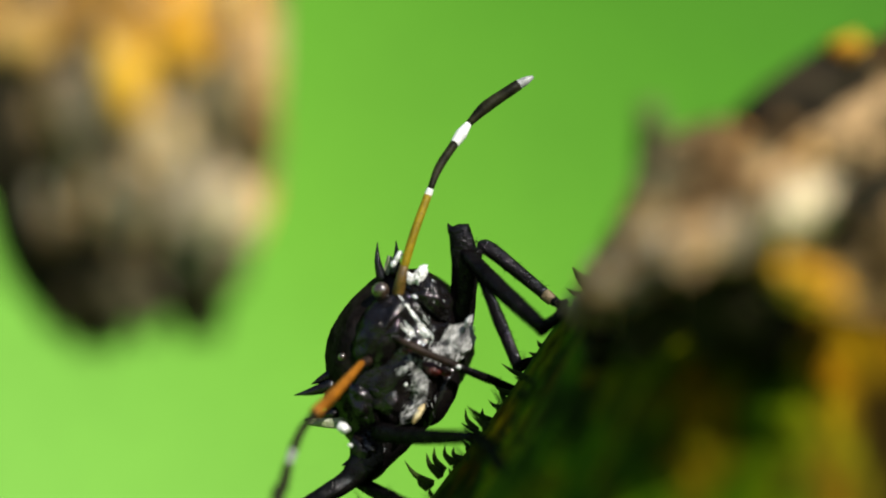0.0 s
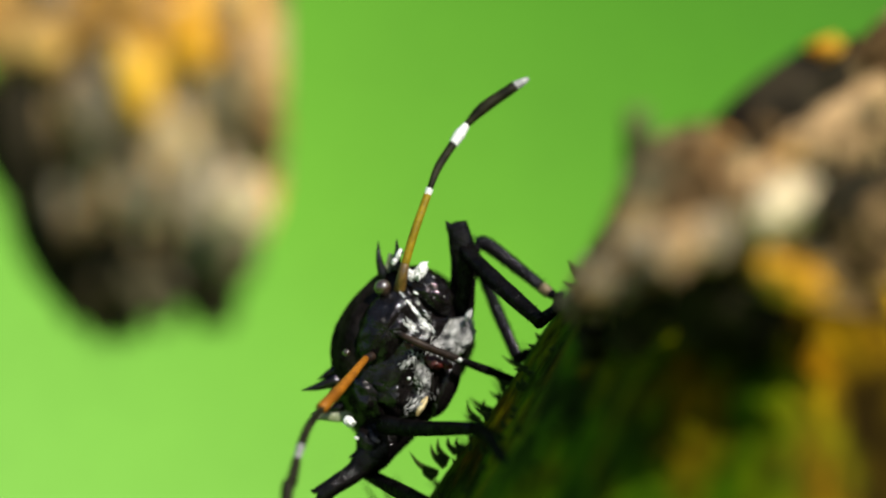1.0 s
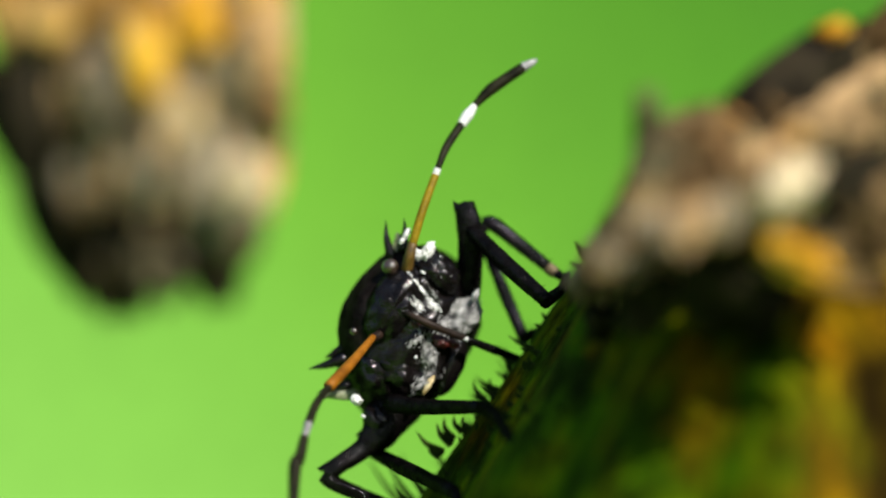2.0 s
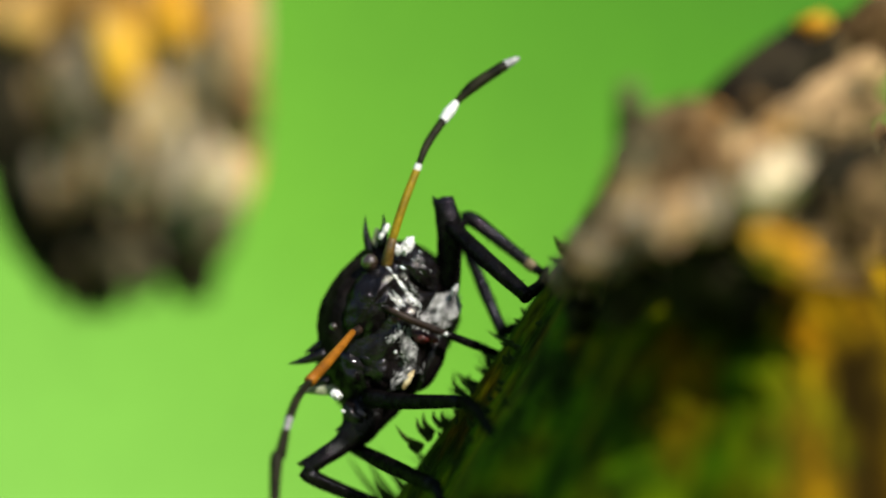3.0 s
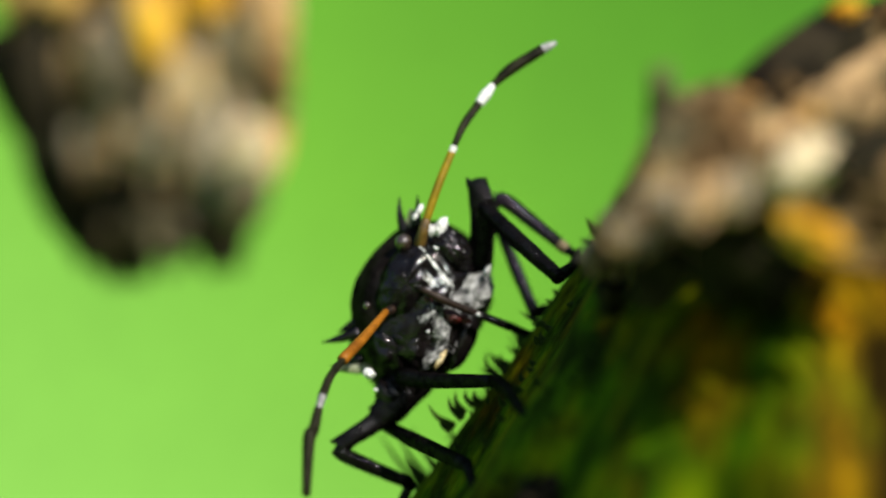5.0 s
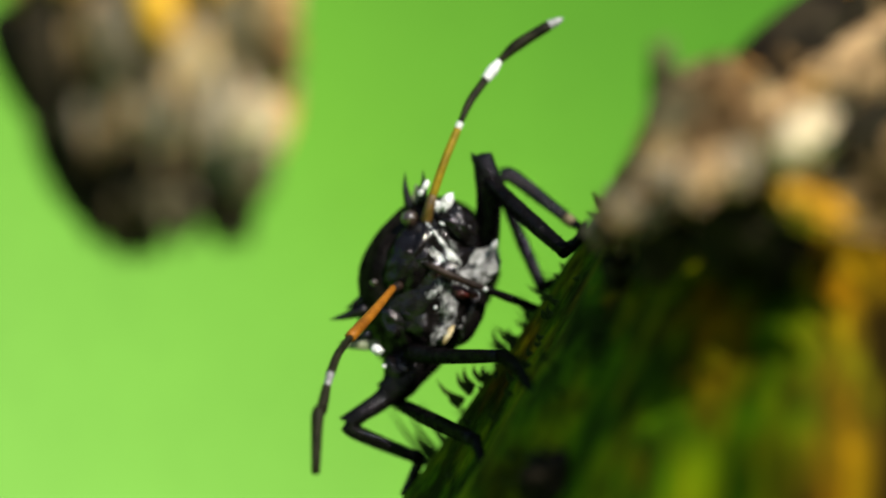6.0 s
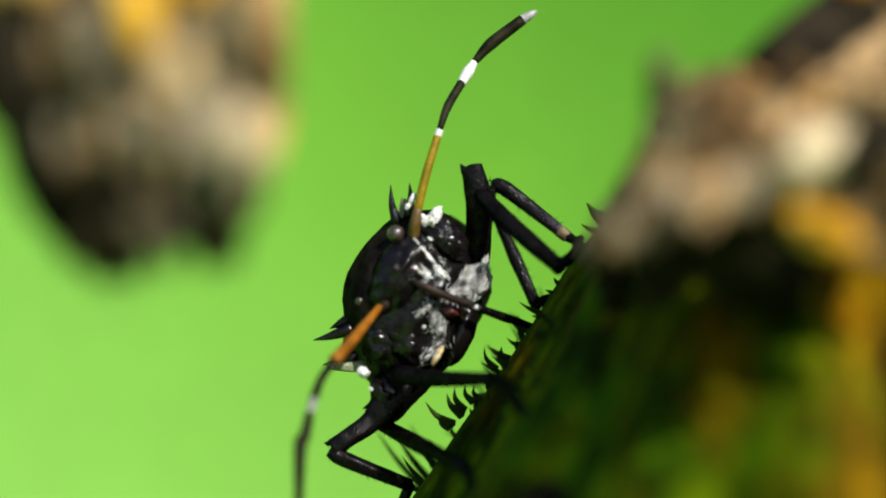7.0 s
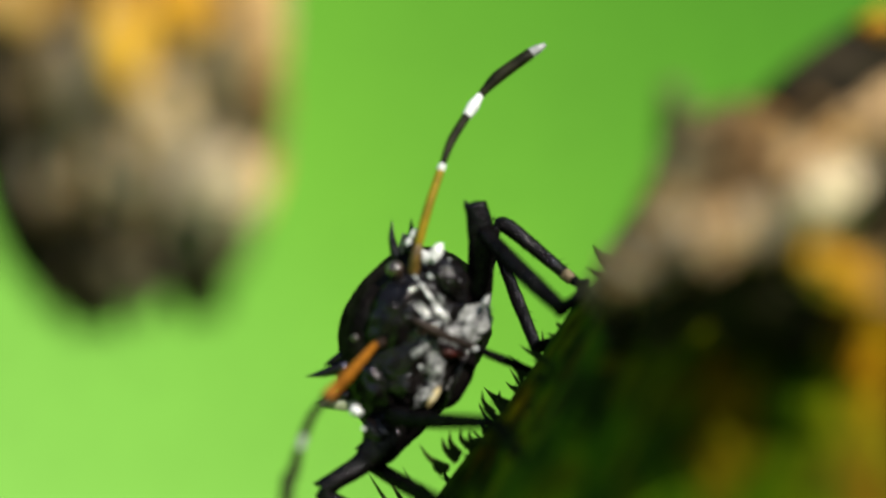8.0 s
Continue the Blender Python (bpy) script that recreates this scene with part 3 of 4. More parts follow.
def build_flower_head():
    head = thing("withered_flower_head", (-70, -31, -500), "withered brown and blackened flower head with golden petals", "plant")
    top = tuple(EYE_SCALE @ Vector((-9.62, -36.00, 10.60)))
    part("stem", tube(bmesh.new(), [top, (top[0] - 3, -31, top[2] + 9), (-28, -31, top[2] + 16), (-52, -31, top[2] - 2), (-66, -31, -120), (-70, -31, -503)], [1.5, 1.4, 1.4, 1.6, 2.0, 2.6], 12, 6), STEM, head, "arching green stem")
    bm = bmesh.new()
    lump(bm, (-9.66, -35.00, 5.53), ((1, 0, 0), (0, 1, 0), (0, 0, 1)), (3.9, 3.0, 6.2), 0.22, 1.6, 40)
    part("withered_core", eye_scaled(bm), ASH, head)
    leaves = [
        ("petal", (-8.94, -41.00, 9.85), (-8.50, -41.00, 4.54), 1.5, 0.6, TAWNY, 1),
        ("petal", (-7.30, -40.00, 10.01), (-7.02, -40.00, 5.86), 1.28, 0.6, GOLD, 2),
        ("petal", (-11.14, -39.00, 10.11), (-11.25, -39.00, 5.74), 1.75, 0.6, TAWNY, 3),
        ("petal", (-13.03, -38.50, 10.16), (-12.82, -38.50, 5.29), 2.0, 0.6, TAWNY, 6),
        ("petal", (-6.15, -39.00, 10.17), (-5.94, -39.00, 4.70), 1.45, 0.6, TAWNY, 4),
        ("petal", (-5.48, -37.00, 10.13), (-5.31, -37.00, 2.44), 1.18, 0.6, ROSY, 5),
        ("petal", (-9.88, -40.00, 6.60), (-9.99, -40.00, 2.44), 1.42, 0.6, ASH, 8),
        ("petal", (-8.93, -40.00, 3.99), (-8.82, -40.00, 1.07), 1.42, 0.6, ASH, 9),
        ("petal", (-7.20, -40.00, 4.16), (-7.16, -40.00, 0.47), 1.42, 0.6, ASH, 10),
        # left and lower petals near-black: the head's shade is partly painted into them
        ("petal", (-12.28, -39.00, 6.51), (-11.68, -39.00, 1.52), 1.83, 0.6, CHAR_SHADE, 12),
        ("petal", (-11.53, -38.00, 2.50), (-10.80, -38.00, -1.30), 2.0, 0.6, CHAR_SHADE, 13),
        ("petal", (-10.10, -38.00, 1.40), (-9.80, -38.00, -1.85), 2.7, 0.6, CHAR_SHADE, 14),
        ("petal", (-8.56, -39.00, 1.71), (-8.46, -38.00, -1.05), 2.3, 0.6, CHAR_SHADE, 15),
        ("petal", (-7.25, -38.00, 1.43), (-6.98, -38.00, -1.50), 2.1, 0.6, CHAR_SHADE, 16),
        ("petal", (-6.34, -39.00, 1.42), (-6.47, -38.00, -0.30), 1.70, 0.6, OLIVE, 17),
        ("petal", (-13.39, -38.00, 5.80), (-12.64, -38.00, 2.48), 2.17, 0.6, CHAR_SHADE, 18),
        ("petal", (-12.40, -38.00, 3.20), (-11.60, -38.00, -0.30), 1.7, 0.5, CHAR_SHADE, 23),
        ("petal", (-12.10, -41.20, 5.90), (-11.75, -41.20, 2.20), 1.1, 0.5, CHAR_SHADE, 22),
        ("petal", (-7.96, -40.00, 7.54), (-7.98, -40.00, 5.23), 0.88, 0.6, OLIVE, 19),
        ("petal", (-6.56, -40.00, 6.17), (-6.57, -40.00, 2.94), 1.13, 0.6, OLIVE, 20),
        ("petal", (-5.52, -37.00, 3.08), (-5.74, -37.00, 1.15), 1.10, 0.6, TAWNY, 21),
    ]
    for spot, radii, skin in (((-7.42, -43.50, 3.85), (0.56, 0.4, 0.70), CREAM), ((-11.30, -41.00, 6.50), (0.70, 0.4, 0.70), TAWNY), ((-9.25, -38.20, -0.60), (1.5, 0.6, 0.62), CHAR_SHADE), ((-9.95, -41.50, 4.60), (0.50, 0.4, 1.00), ASH), ((-5.60, -40.50, 5.00), (0.36, 0.4, 1.20), BROWN), ((-5.90, -42.00, 2.02), (0.60, 0.5, 0.72), CREAM), ((-10.55, -40.00, 1.50), (0.50, 0.5, 0.46), BROWN),
                              ((-8.55, -42.00, 5.35), (0.58, 0.4, 1.20), GOLD), ((-7.25, -41.40, 6.60), (0.6, 0.4, 1.0), GOLD), ((-9.25, -41.20, 6.04), (0.35, 0.3, 0.6), CREAM), ((-11.49, -40.50, 6.69), (0.9, 0.4, 0.9), ROSY), ((-10.05, -41.00, 7.11), (0.6, 0.4, 0.8), TAWNY), ((-10.55, -40.50, 4.71), (0.5, 0.3, 0.6), TAWNY), ((-5.79, -40.00, 6.18), (0.4, 0.4, 1.1), ROSY), ((-6.93, -40.00, 4.78), (0.46, 0.4, 0.66), TAWNY), ((-5.55, -38.00, 5.88), (0.48, 0.4, 0.96), TAWNY), ((-8.45, -40.00, 2.46), (0.46, 0.4, 0.40), ROSY)):
        bm = bmesh.new()
        lump(bm, spot, ((1, 0, 0.2), (0, 1, 0), (-0.2, 0, 1)), radii, 0.3, 2.2, 24)
        dried("dried_floret", eye_scaled(bm), skin, head)
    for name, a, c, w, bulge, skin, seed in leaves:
        dried(name, eye_scaled(petal(bmesh.new(), a, c, w, bulge, seed=seed, wave=0.18)), skin, head)
    # crumpled scraps over its front: golden above, brown in the middle, black with painted shade below and at left
    rnd = random.Random(21)
    cx, cz = (-8.79, 4.58)
    for k in range(110):
        u, v = rnd.uniform(-1, 1), rnd.uniform(-1, 1)
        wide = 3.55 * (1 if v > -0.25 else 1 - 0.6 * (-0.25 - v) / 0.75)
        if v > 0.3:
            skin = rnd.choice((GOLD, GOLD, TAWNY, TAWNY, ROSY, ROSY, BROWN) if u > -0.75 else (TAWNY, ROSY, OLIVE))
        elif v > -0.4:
            skin = rnd.choice((ASH, ASH, ASH, BROWN, ROSY, TAWNY, ROSY) if u > -0.6 else (CHAR_SHADE, OLIVE, OLIVE))
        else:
            skin = rnd.choice((CHAR_SHADE, CHAR_SHADE, OLIVE, OLIVE))
        a = Vector((cx + u * wide, -37 - 3.4 * math.sqrt(1 - 0.8 * u * u) + rnd.uniform(-0.2, 0.3), cz + v * 4.9))
        c = a + Vector((rnd.uniform(-0.4, 0.4), rnd.uniform(-0.3, 0.1), -rnd.uniform(0.6, 1.7)))
        dried("dry_scrap", eye_scaled(petal(bmesh.new(), a, c, rnd.uniform(0.45, 0.95), 0.25, (u * 0.6, -1, 0.1), 0.12, seed=100 + k, wave=0.35)), skin, head)
    # narrow upright strips, light and dark by turns, that stripe the front
    for k in range(70):
        u, v = rnd.uniform(-0.8, 1), rnd.uniform(-0.55, 0.85)
        wide = 3.5 * (1 if v > -0.25 else 1 - 0.6 * (-0.25 - v) / 0.75)
        skin = (BROWN, ASH, ROSY, ASH, OLIVE, TAWNY if v > 0 else BROWN, PAPER)[k % 7]
        a = Vector((cx + u * wide, -37.4 - 3.5 * math.sqrt(1 - 0.8 * u * u), cz + v * 4.9))
        c = a + Vector((rnd.uniform(-0.25, 0.25), rnd.uniform(-0.5, 0.0), -rnd.uniform(0.8, 1.9)))
        dried("dry_strip", eye_scaled(petal(bmesh.new(), a, c, rnd.uniform(0.22, 0.42), 0.25, (u * 0.6, -1, 0.1), 0.12, seed=900 + k, wave=0.3)), skin, head)
    return head


flower_head = build_flower_head()

# ---- the insect: a glossy black shield bug that faces us, belly to the pod ----
ACROSS = Vector((0.504, 0, 0.864))
BACK = Vector((-0.864, 0, 0.504))
FRONT = Vector((0, -1, 0))
AXES = (ACROSS, BACK, FRONT)


def build_bug():
    bug = thing("shield_bug", (-2.23, 0.00, -3.43), "glossy black shield bug with silvery belly clinging to the pod", "insect")
    mid = Vector((-2.23, 0.00, -3.43))

    def at(a, d, f):
        return mid + ACROSS * a + BACK * d + FRONT * f

    skins = []

    def keep(bm):
        bm.verts.index_update()
        skins.append(([v.co.copy() for v in bm.verts], [[v.index for v in f.verts] for f in bm.faces]))

    bm = bmesh.new()
    lump(bm, at(-0.12, -0.1, -2.2), AXES, (4.02, 2.85, 4.6), 0.06, 2.5, 64)
    keep(bm)
    part("abdomen", bm, BLACK, bug)
    bm = bmesh.new()
    lump(bm, at(0.4, 0.66, -0.2), AXES, (3.45, 2.42, 2.3), 0.05, 2.5, 56)
    keep(bm)
    part("pronotum", bm, DULL, bug, "dull black domed back shield")
    bm = bmesh.new()
    lump(bm, at(0.75, 1.0, 1.0), AXES, (2.0, 1.3, 1.7), 0.10, 3.0, 40)
    keep(bm)
    part("head", bm, BLACK, bug)
    for spot, r in (((-2.92, -1.78, -0.48), 0.37), ((-4.51, -1.90, -3.28), 0.17)):
        bm = bmesh.new()
        lump(bm, spot, AXES, (r, r, r * 0.9), 0.02, 3, 20)
        part("eye", bm, EYE, bug, "small dark brown glossy eye")
    # shoulder spines
    for a, c, r, bend in (((-2.85, -0.60, -0.20), (-3.12, -0.60, 1.58), 0.26, 0.10), ((-2.36, -0.80, 0.20), (-2.32, -0.80, 1.65), 0.25, -0.05),
                          ((-4.92, -0.60, -4.48), (-6.59, -0.60, -4.96), 0.32, 0.05), ((-4.98, -0.40, -4.06), (-5.88, -0.40, -4.50), 0.28, 0.0),
                          ((-4.77, -0.40, -5.68), (-6.22, -0.40, -6.04), 0.26, 0.0), ((-4.03, -0.60, -7.73), (-4.55, -0.60, -7.93), 0.2, 0.0)):
        part("spine", spike(bmesh.new(), a, c, r, bend, 10), BLACK, bug)
    # pale marks: wax tufts and calluses
    for name, spot, radii, skin in (
            ("wax_tuft", (-1.30, -1.50, 0.17), (0.50, 0.25, 0.32), WHITE), ("wax_tuft", (-1.62, -1.55, 0.02), (0.24, 0.2, 0.16), WHITE), 
            ("wax_tuft", (-4.41, -2.60, -6.22), (0.22, 0.26, 0.2), WHITE), ("wax_tuft", (-1.82, -1.50, 0.23), (0.12, 0.2, 0.12), WHITE),
            ("wax_spot", (-1.48, -2.30, -0.72), (0.06, 0.12, 0.06), WHITE), ("wax_spot", (-0.77, -1.60, -0.07), (0.07, 0.07, 0.06), WHITE), ("wax_spot", (-0.35, -1.40, -0.37), (0.05, 0.06, 0.06), WHITE), ("wax_tuft", (-2.40, -1.60, 0.66), (0.15, 0.11, 0.1), WHITE), ("wax_tuft", (-2.20, -1.60, 0.96), (0.27, 0.12, 0.1), WHITE), ("wax_spot", (0.79, -1.60, -1.74), (0.24, 0.12, 0.15), WHITE),
            ("wax_spot", (0.39, -2.20, -3.64), (0.10, 0.09, 0.09), WHITE), ("callus", (-1.29, -2.20, -5.63), (0.44, 0.13, 0.18), IVORY),
            ("wax_spot", (-1.81, -2.50, -4.39), (0.08, 0.07, 0.07), WHITE), ("wax_spot", (-4.11, -2.40, -6.94), (0.07, 0.10, 0.06), WHITE)):
        bm = bmesh.new()
        lump(bm, spot, AXES, radii, 0.45, 3.0, 24)
        keep(bm)
        part(name, bm, skin, bug, "small white wax mark" if skin is WHITE else "small ivory callus")
    bm = bmesh.new()
    petal(bm, (-4.33, -0.40, -6.13), (-6.03, -0.60, -6.10), 0.5, 0.1, thick=0.08)
    part("membrane", bm, FILM, bug, "pale translucent shoulder edge")
    bm = bmesh.new()
    petal(bm, (-2.70, -0.40, -0.05), (-2.58, -0.45, 1.00), 0.42, 0.05, thick=0.07)
    part("membrane", bm, FILM, bug, "pale translucent shoulder edge")
    # belly plates beside the beak
    for name, spot, along, radii, skin in (
            ("chest_plate", (-1.35, -1.50, -1.35), (53, -68), (1.2, 0.32, 0.35), BLACK),
            ("chest_plate", (-1.85, -1.60, -1.91), (30, -50), (0.75, 0.42, 0.35), BLACK),
            ("chest_plate", (0.06, -0.90, -2.74), (60, 40), (1.05, 0.75, 0.55), FROST_PALE),
            ("chest_plate", (-1.38, -1.60, -4.06), (25, -75), (1.25, 0.6, 0.5), FROST),
            ("chest_plate", (-1.49, -1.50, -5.37), (50, 45), (0.85, 0.4, 0.4), FROST),
            ("cheek", (-0.85, -1.20, -0.74), (60, -60), (1.2, 0.75, 0.8), BLACK),
            ("cheek", (-2.68, -1.30, -4.92), (40, -60), (1.3, 0.9, 0.9), BLACK),
            ("cheek", (-3.52, -1.20, -5.11), (30, -60), (1.1, 0.75, 0.8), BLACK),
            ("hip", (-3.54, -0.60, -7.34), (30, -60), (0.9, 0.62, 0.6), BLACK),
            ("belly_side", (-0.31, -0.30, -4.79), (36, 90), (1.5, 0.6, 0.9), BLACK)):
        way = Vector((along[0], 0, along[1])).normalized()
        bm = bmesh.new()
        lump(bm, spot, (way, way.cross(FRONT), FRONT), radii, 0.06 if name == "belly_side" else 0.22, 2.2, 28)
        keep(bm)
        part(name, bm, skin, bug, "silvery frosted chest plate" if skin is not BLACK else ("ridged glossy black chest plate" if name == "chest_plate" else ""))
    for spot, r in (((-0.73, -2.00, -3.73), 0.34), ((-1.85, -2.20, -2.98), 0.22), ((-0.20, -1.80, -3.84), 0.24)):
        bm = bmesh.new()
        lump(bm, spot, AXES, (r * 0.7, r * 1.2, r * 0.8), 0.5, 3, 18)
        part("hip_joint", bm, RED, bug, "dark red hip joint")
    # silvery lying hairs, in tufts on the chest: centre, spread along and across, way, count, length
    from mathutils.bvhtree import BVHTree
    trees = [BVHTree.FromPolygons(v, f) for v, f in skins]
    rnd = random.Random(7)
    # the first three, in white, also paint in the glints along the ridge
    for patch, (spot, way, along, across, count, size) in enumerate((
            ((-1.49, 0.00, -1.54), (52, -66), 0.9, 0.07, 120, 0.22), ((-1.05, 0.00, -2.14), (40, -40), 0.35, 0.16, 50, 0.2), ((-1.74, 0.00, -2.13), (40, -32), 0.36, 0.17, 70, 0.2), ((-2.12, 0.00, -2.40), (40, -10), 0.3, 0.1, 10, 0.2), ((-0.92, 0.00, -1.74), (40, -50), 0.3, 0.12, 12, 0.15),
            ((0.26, 0.00, -2.71), (45, 42), 0.95, 0.62, 230, 0.62), ((-0.39, 0.00, -3.01), (45, 30), 0.7, 0.40, 90, 0.5), ((0.77, 0.00, -2.07), (12, 50), 0.8, 0.16, 110, 0.42),
            ((-1.30, 0.00, -4.12), (22, -60), 1.0, 0.30, 170, 0.28), ((-1.89, 0.00, -3.74), (-30, -25), 0.5, 0.16, 30, 0.25), ((-1.51, 0.00, -5.44), (40, 42), 0.7, 0.30, 70, 0.34),
            ((-2.10, 0.00, -6.11), (30, 30), 0.5, 0.1, 14, 0.25), ((-1.33, 0.00, -4.44), (45, -5), 0.4, 0.9, 40, 0.2), ((-0.66, 0.00, -0.51), (20, -30), 0.8, 0.5, 8, 0.1))):
        w = Vector((way[0], 0, way[1])).normalized()
        side = w.cross(FRONT)
        bm = bmesh.new()
        for _ in range(count):
            q = Vector(spot) + w * rnd.gauss(0, along * 0.5) + side * rnd.gauss(0, across * 0.5)
            q.y = -9
            hits = [h for h in (tree.ray_cast(q, Vector((0, 1, 0))) for tree in trees) if h[0]]
            if not hits:
                continue
            place, normal = min(hits, key=lambda h: h[3])[:2]
            if normal.y > 0:
                normal = -normal
            lie = (w + side * rnd.uniform(-0.35, 0.35) - normal * w.dot(normal)).normalized()
            lump(bm, place + normal * 0.02, (lie, normal.cross(lie), normal), (size * rnd.uniform(0.5, 1.2) / 2 + 0.02, rnd.uniform(0.008, 0.022), 0.014), 0, 1, 6)
        if len(bm.verts):
            part("hair_tuft", bm, WHITE if patch < 3 else SILVER, bug, "white waxy hairs with painted ridge glints" if patch < 3 else "silvery lying hairs")
        else:
            bm.free()
    beak = part("beak", tube(bmesh.new(), [(-2.37, -2.50, -2.38), (-1.28, -2.70, -2.92), (0.42, -2.00, -3.65)], [0.12, 0.18, 0.17], 12, 5, 0.15, 0.1), BEAK, bug, "brown jointed beak")
    part("beak_tip", tube(bmesh.new(), [(0.35, -2.00, -3.62), (1.65, -1.20, -4.16), (2.98, -0.20, -4.68)], [0.16, 0.2, 0.12], 12), LEG_BLACK, beak, "black beak tip that probes the pod")

    # legs: joints from hip to claw
    legs = [
        ([(0.21, 0.80, -2.78), (0.45, 0.40, -1.60), (0.60, -0.20, 0.00), (0.55, -0.50, 1.25), (0.33, -0.60, 2.30)], [0.60, 0.62, 0.57, 0.60, 0.47], [(0.62, -0.80, 1.13), (2.07, -2.50, -0.33), (3.84, -4.00, -1.94)], [0.32, 0.36, 0.30], [(3.76, -3.90, -2.00), (4.42, -2.40, -1.58), (4.88, -0.60, -1.14)], [0.30, 0.24, 0.20]),
        ([(0.20, 1.00, -1.78), (0.85, 1.20, 0.23), (1.17, 1.00, 1.36)], [0.40, 0.35, 0.26], [(1.17, 1.00, 1.40), (1.75, 1.00, 1.30), (4.37, 0.60, -0.80)], [0.22, 0.35, 0.26], [(4.32, 0.60, -0.76), (4.69, 0.30, -0.98), (5.04, 0.20, -0.87)], [0.25, 0.18, 0.14]),
        ([(0.32, 2.00, -2.56), (0.75, 2.40, -0.80), (1.22, 2.20, 0.50)], [0.34, 0.28, 0.22], [(1.22, 2.20, 0.50), (2.15, 1.80, -1.75), (3.02, 1.00, -3.85)], [0.20, 0.31, 0.27], [(2.98, 1.00, -3.75), (3.35, 0.60, -3.50), (3.75, 0.30, -3.36)], [0.24, 0.20, 0.15]),
        ([(-2.93, -1.60, -6.43), (-1.43, -3.60, -6.47), (1.06, -7.60, -6.23)], [0.46, 0.36, 0.29], [(1.00, -7.50, -6.19), (1.56, -10.00, -6.50), (1.96, -12.20, -7.03)], [0.29, 0.25, 0.22], [(1.94, -12.20, -6.99), (2.14, -12.90, -7.25), (2.37, -13.40, -7.33)], [0.2, 0.16, 0.12]),
        ([(-1.58, 1.00, -5.43), (-2.76, 0.20, -6.72), (-3.50, -0.40, -7.80), (-4.20, -0.70, -8.50), (-5.10, -1.00, -9.08), (-5.80, -1.00, -9.55)], [1.05, 1.14, 0.84, 0.47, 0.41, 0.43], [(-5.85, -1.00, -9.60), (-5.30, -1.00, -10.05), (-2.60, -0.20, -11.30)], [0.40, 0.34, 0.28], [(-2.62, -0.20, -11.25), (-2.85, -0.10, -11.80), (-3.40, 0.00, -12.95)], [0.27, 0.24, 0.2]),
        ([(-2.69, 1.00, -6.78), (-3.46, 1.20, -7.94), (-3.91, 1.00, -8.77)], [0.6, 0.5, 0.32], [(-3.84, 0.60, -8.70), (-2.34, -3.00, -9.15), (-0.17, -9.40, -9.57)], [0.28, 0.34, 0.30], [(-0.17, -9.40, -9.51), (0.06, -10.80, -10.07), (0.27, -12.40, -10.88)], [0.27, 0.22, 0.17]),
    ]
    # teeth at the knees and on the hind hip; pale tip of one shin
    for a, c, r in (((0.06, -0.72, 2.05), (-0.15, -0.75, 2.42), 0.20), ((-5.98, -1.00, -9.36), (-6.22, -1.00, -9.30), 0.14), ((-4.10, -0.60, -8.08), (-4.46, -0.60, -8.00), 0.18)):
        part("spine", spike(bmesh.new(), a, c, r, 0.0, 8), LEG_BLACK, bug)
    part("shin_tip", tube(bmesh.new(), [(4.02, 0.58, -0.54), (4.38, 0.58, -0.82)], [0.285, 0.28], 14, 4, 0.06, 0.05), PALE_TIP, bug, "pale tan tip of a black shin")
    for femur, fr, tibia, tr, foot, pr in legs:
        leg = part("leg", tube(bmesh.new(), femur, fr, 20, 6, 0.07, 0.06, 0.2), LEG_BLACK, bug)
        part("shin", tube(bmesh.new(), tibia, tr, 16, 6, 0.07, 0.08, 0.3), LEG_BLACK, leg)
        bm = bmesh.new()
        line = smooth_line(tibia, 12)
        for k in range(2, len(line) - 1):
            way = (line[k + 1] - line[k]).normalized()
            for _ in range(2):
                turn = Matrix.Rotation(rnd.uniform(0, 6.28), 3, way)
                out = turn @ way.orthogonal().normalized()
                root = line[k] + out * tr[1] * 0.8
                spike(bm, root, root + (out + way * 0.9) * rnd.uniform(0.10, 0.22), 0.022, 0, 4)
        part("bristles", bm, LEG_BLACK, leg, "short black leg bristles")
        claw = tube(bmesh.new(), foot, pr, 10, 4, 0.06)
        part("foot", claw, LEG_BLACK, leg)

    # feelers: banded segments
    upper = [
        ("feeler_joint", [(-2.20, -1.70, -0.60), (-2.06, -2.00, 0.00), (-1.93, -2.00, 0.55)], [0.26, 0.24, 0.19], TAN),
        ("feeler_segment", [(-1.97, -2.00, 0.40), (-1.50, -1.80, 1.97), (-0.93, -1.40, 3.55)], [0.19, 0.19, 0.17], AMBER),
        ("feeler_band", [(-0.95, -1.40, 3.50), (-0.83, -1.40, 3.82)], [0.17, 0.16], WHITE),
        ("feeler_segment", [(-0.85, -1.40, 3.77), (-0.45, -1.00, 4.77), (0.23, -0.60, 5.82)], [0.13, 0.19, 0.19], SMOKE),
        ("feeler_band", [(0.18, -0.60, 5.74), (0.49, -0.50, 6.19), (0.81, -0.40, 6.64)], [0.20, 0.26, 0.14], WHITE),
        ("feeler_segment", [(0.81, -0.40, 6.64), (1.55, -0.20, 7.37), (2.95, 0.00, 8.33)], [0.15, 0.27, 0.24], SMOKE),
        ("feeler_tip", [(2.85, 0.00, 8.27), (3.25, 0.00, 8.49), (3.56, 0.00, 8.66)], [0.23, 0.19, 0.08], TIPGREY),
    ]
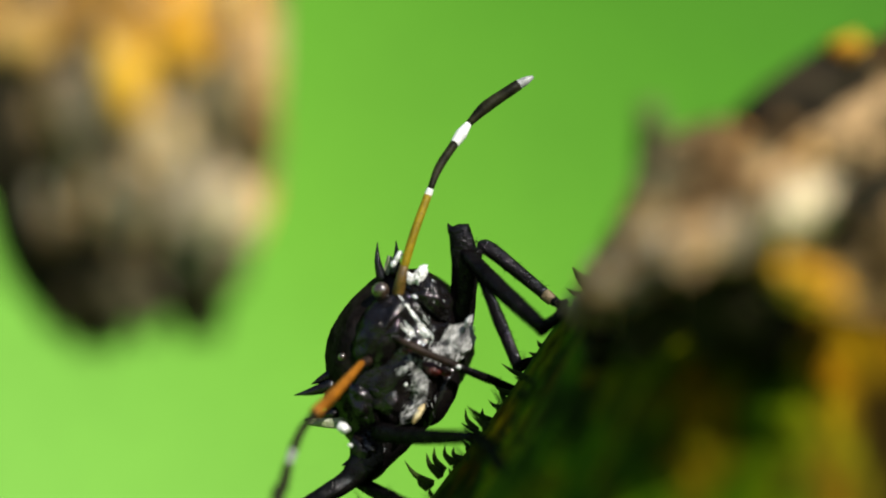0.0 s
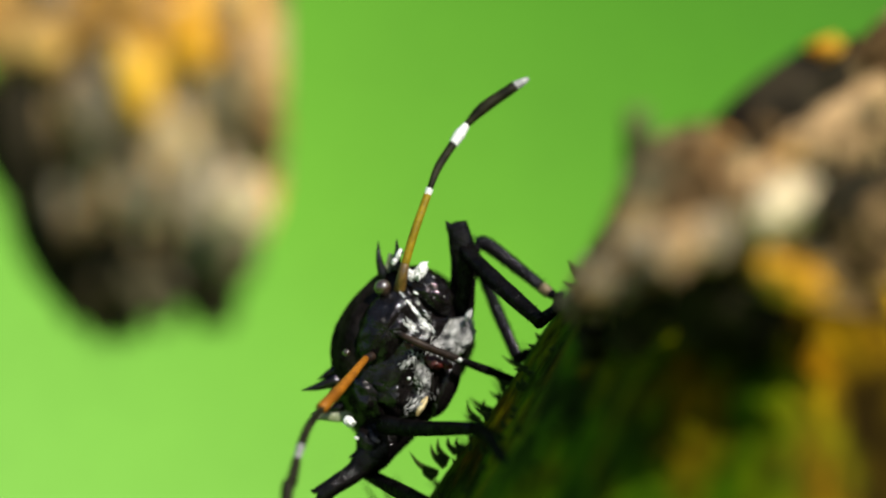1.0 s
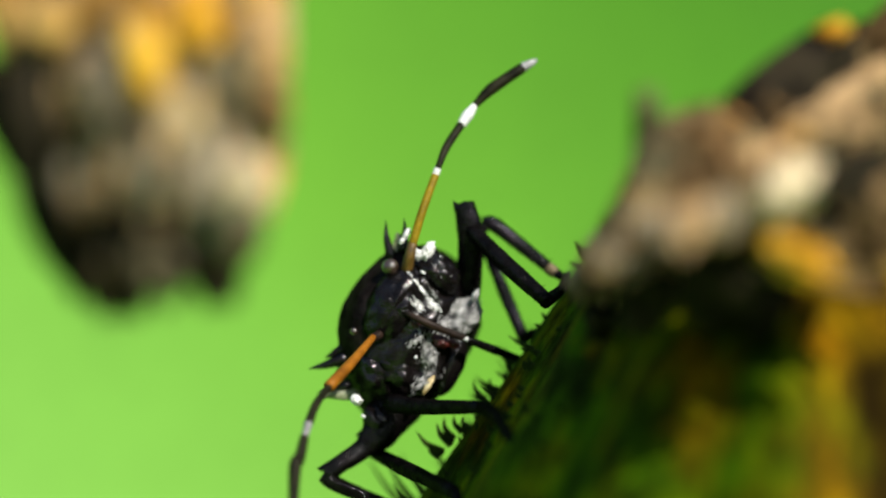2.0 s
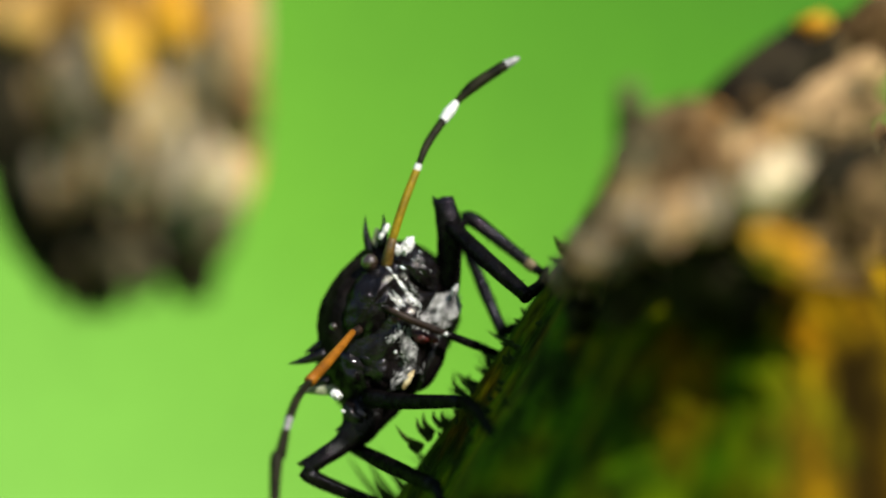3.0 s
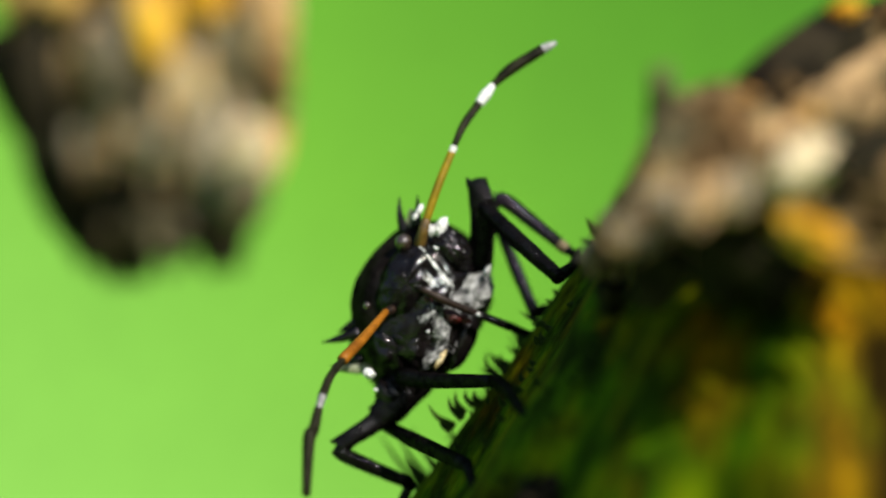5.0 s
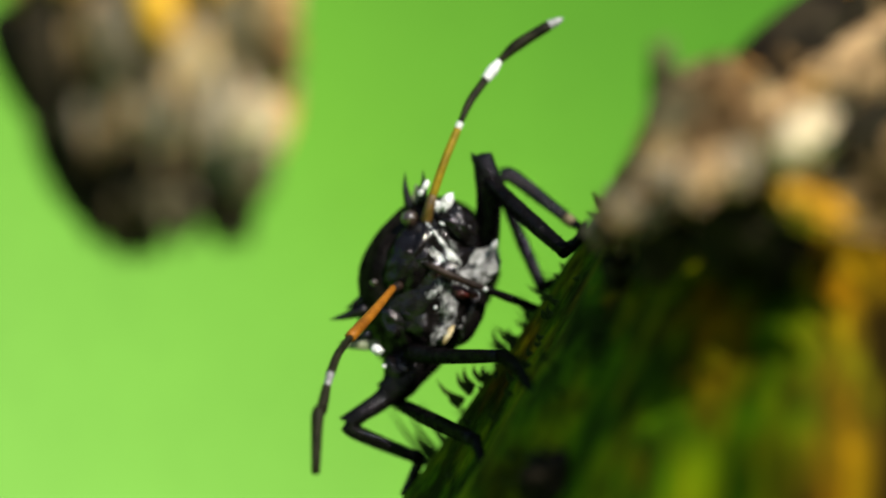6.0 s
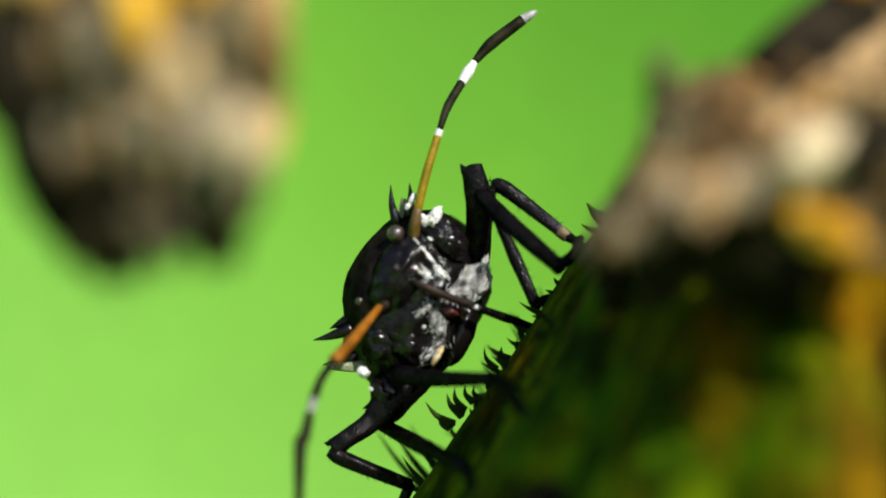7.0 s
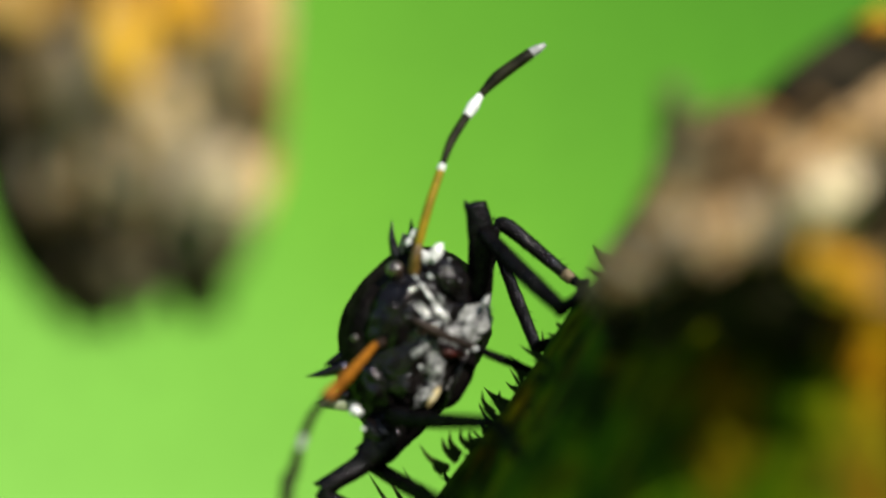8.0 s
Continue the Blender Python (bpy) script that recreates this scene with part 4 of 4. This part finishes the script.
    lower = [
        ("feeler_joint", [(-3.36, -2.60, -3.39), (-3.71, -3.00, -3.57)], [0.2, 0.2], BEAK),
        ("feeler_segment", [(-3.64, -3.00, -3.49), (-4.54, -5.00, -4.54), (-5.35, -7.00, -5.38)], [0.15, 0.22, 0.25], ORANGE),
        ("feeler_segment", [(-5.33, -7.00, -5.38), (-5.82, -8.00, -6.02), (-6.12, -9.00, -6.83)], [0.14, 0.18, 0.20], SMOKE),
        ("feeler_band", [(-6.09, -9.00, -6.76), (-6.26, -9.40, -7.37)], [0.18, 0.15], TIPGREY),
        ("feeler_segment", [(-6.23, -9.40, -7.26), (-6.41, -10.00, -8.12), (-6.56, -10.40, -8.42), (-6.64, -11.00, -10.66)], [0.19, 0.25, 0.27, 0.18], SMOKE),
    ]
    feelers = []
    for pieces in (upper, lower):
        root = pieces[0][1][0]
        name, points, radii, skin = pieces[0]
        feeler = part("feeler", tube(bmesh.new(), points, radii, 12), skin, bug, "banded amber, black and white feeler", pivot=root)
        for name, points, radii, skin in pieces[1:]:
            part(name, tube(bmesh.new(), points, radii, 12), skin, feeler)
        feelers.append(feeler)
    return bug, feelers


bug, feelers = build_bug()


# ---- what moves: the raised feeler waves, the flower head sways on its stem ----
def motions():
    root = feelers[0].location.copy()
    swing = [(0, -0.7), (0.5, 0.2), (1.0, 0.1), (1.5, -0.2), (3.0, 1.2), (3.5, 0.8), (4.0, 0.45), (4.5, 1.35), (5.2, 2.2), (6.0, 2.95), (6.5, -2.5), (7.0, -1.9), (7.5, -3.2), (8.0, -2.6)]
    walk(feelers[0], [(t, pose(*root, 0, deg, 0)) for t, deg in swing])
    base = flower_head.location.copy()
    sway = [(0, 0.10, -0.23), (0.5, 0.0, 0.10), (1.0, 0.25, 0.30), (1.5, 0.21, 0.27), (3.0, -0.30, 0.19), (3.5, 0, 0), (4.0, -0.08, 0.10), (4.5, -0.53, 0.24), (6.0, -0.26, 0.70), (6.5, -0.60, 0.23), (7.0, 0.18, 0.85), (7.5, 0.23, 0.20), (8.0, 0.06, 0.08)]
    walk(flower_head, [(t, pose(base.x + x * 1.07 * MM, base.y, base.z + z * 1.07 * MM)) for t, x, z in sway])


motions()
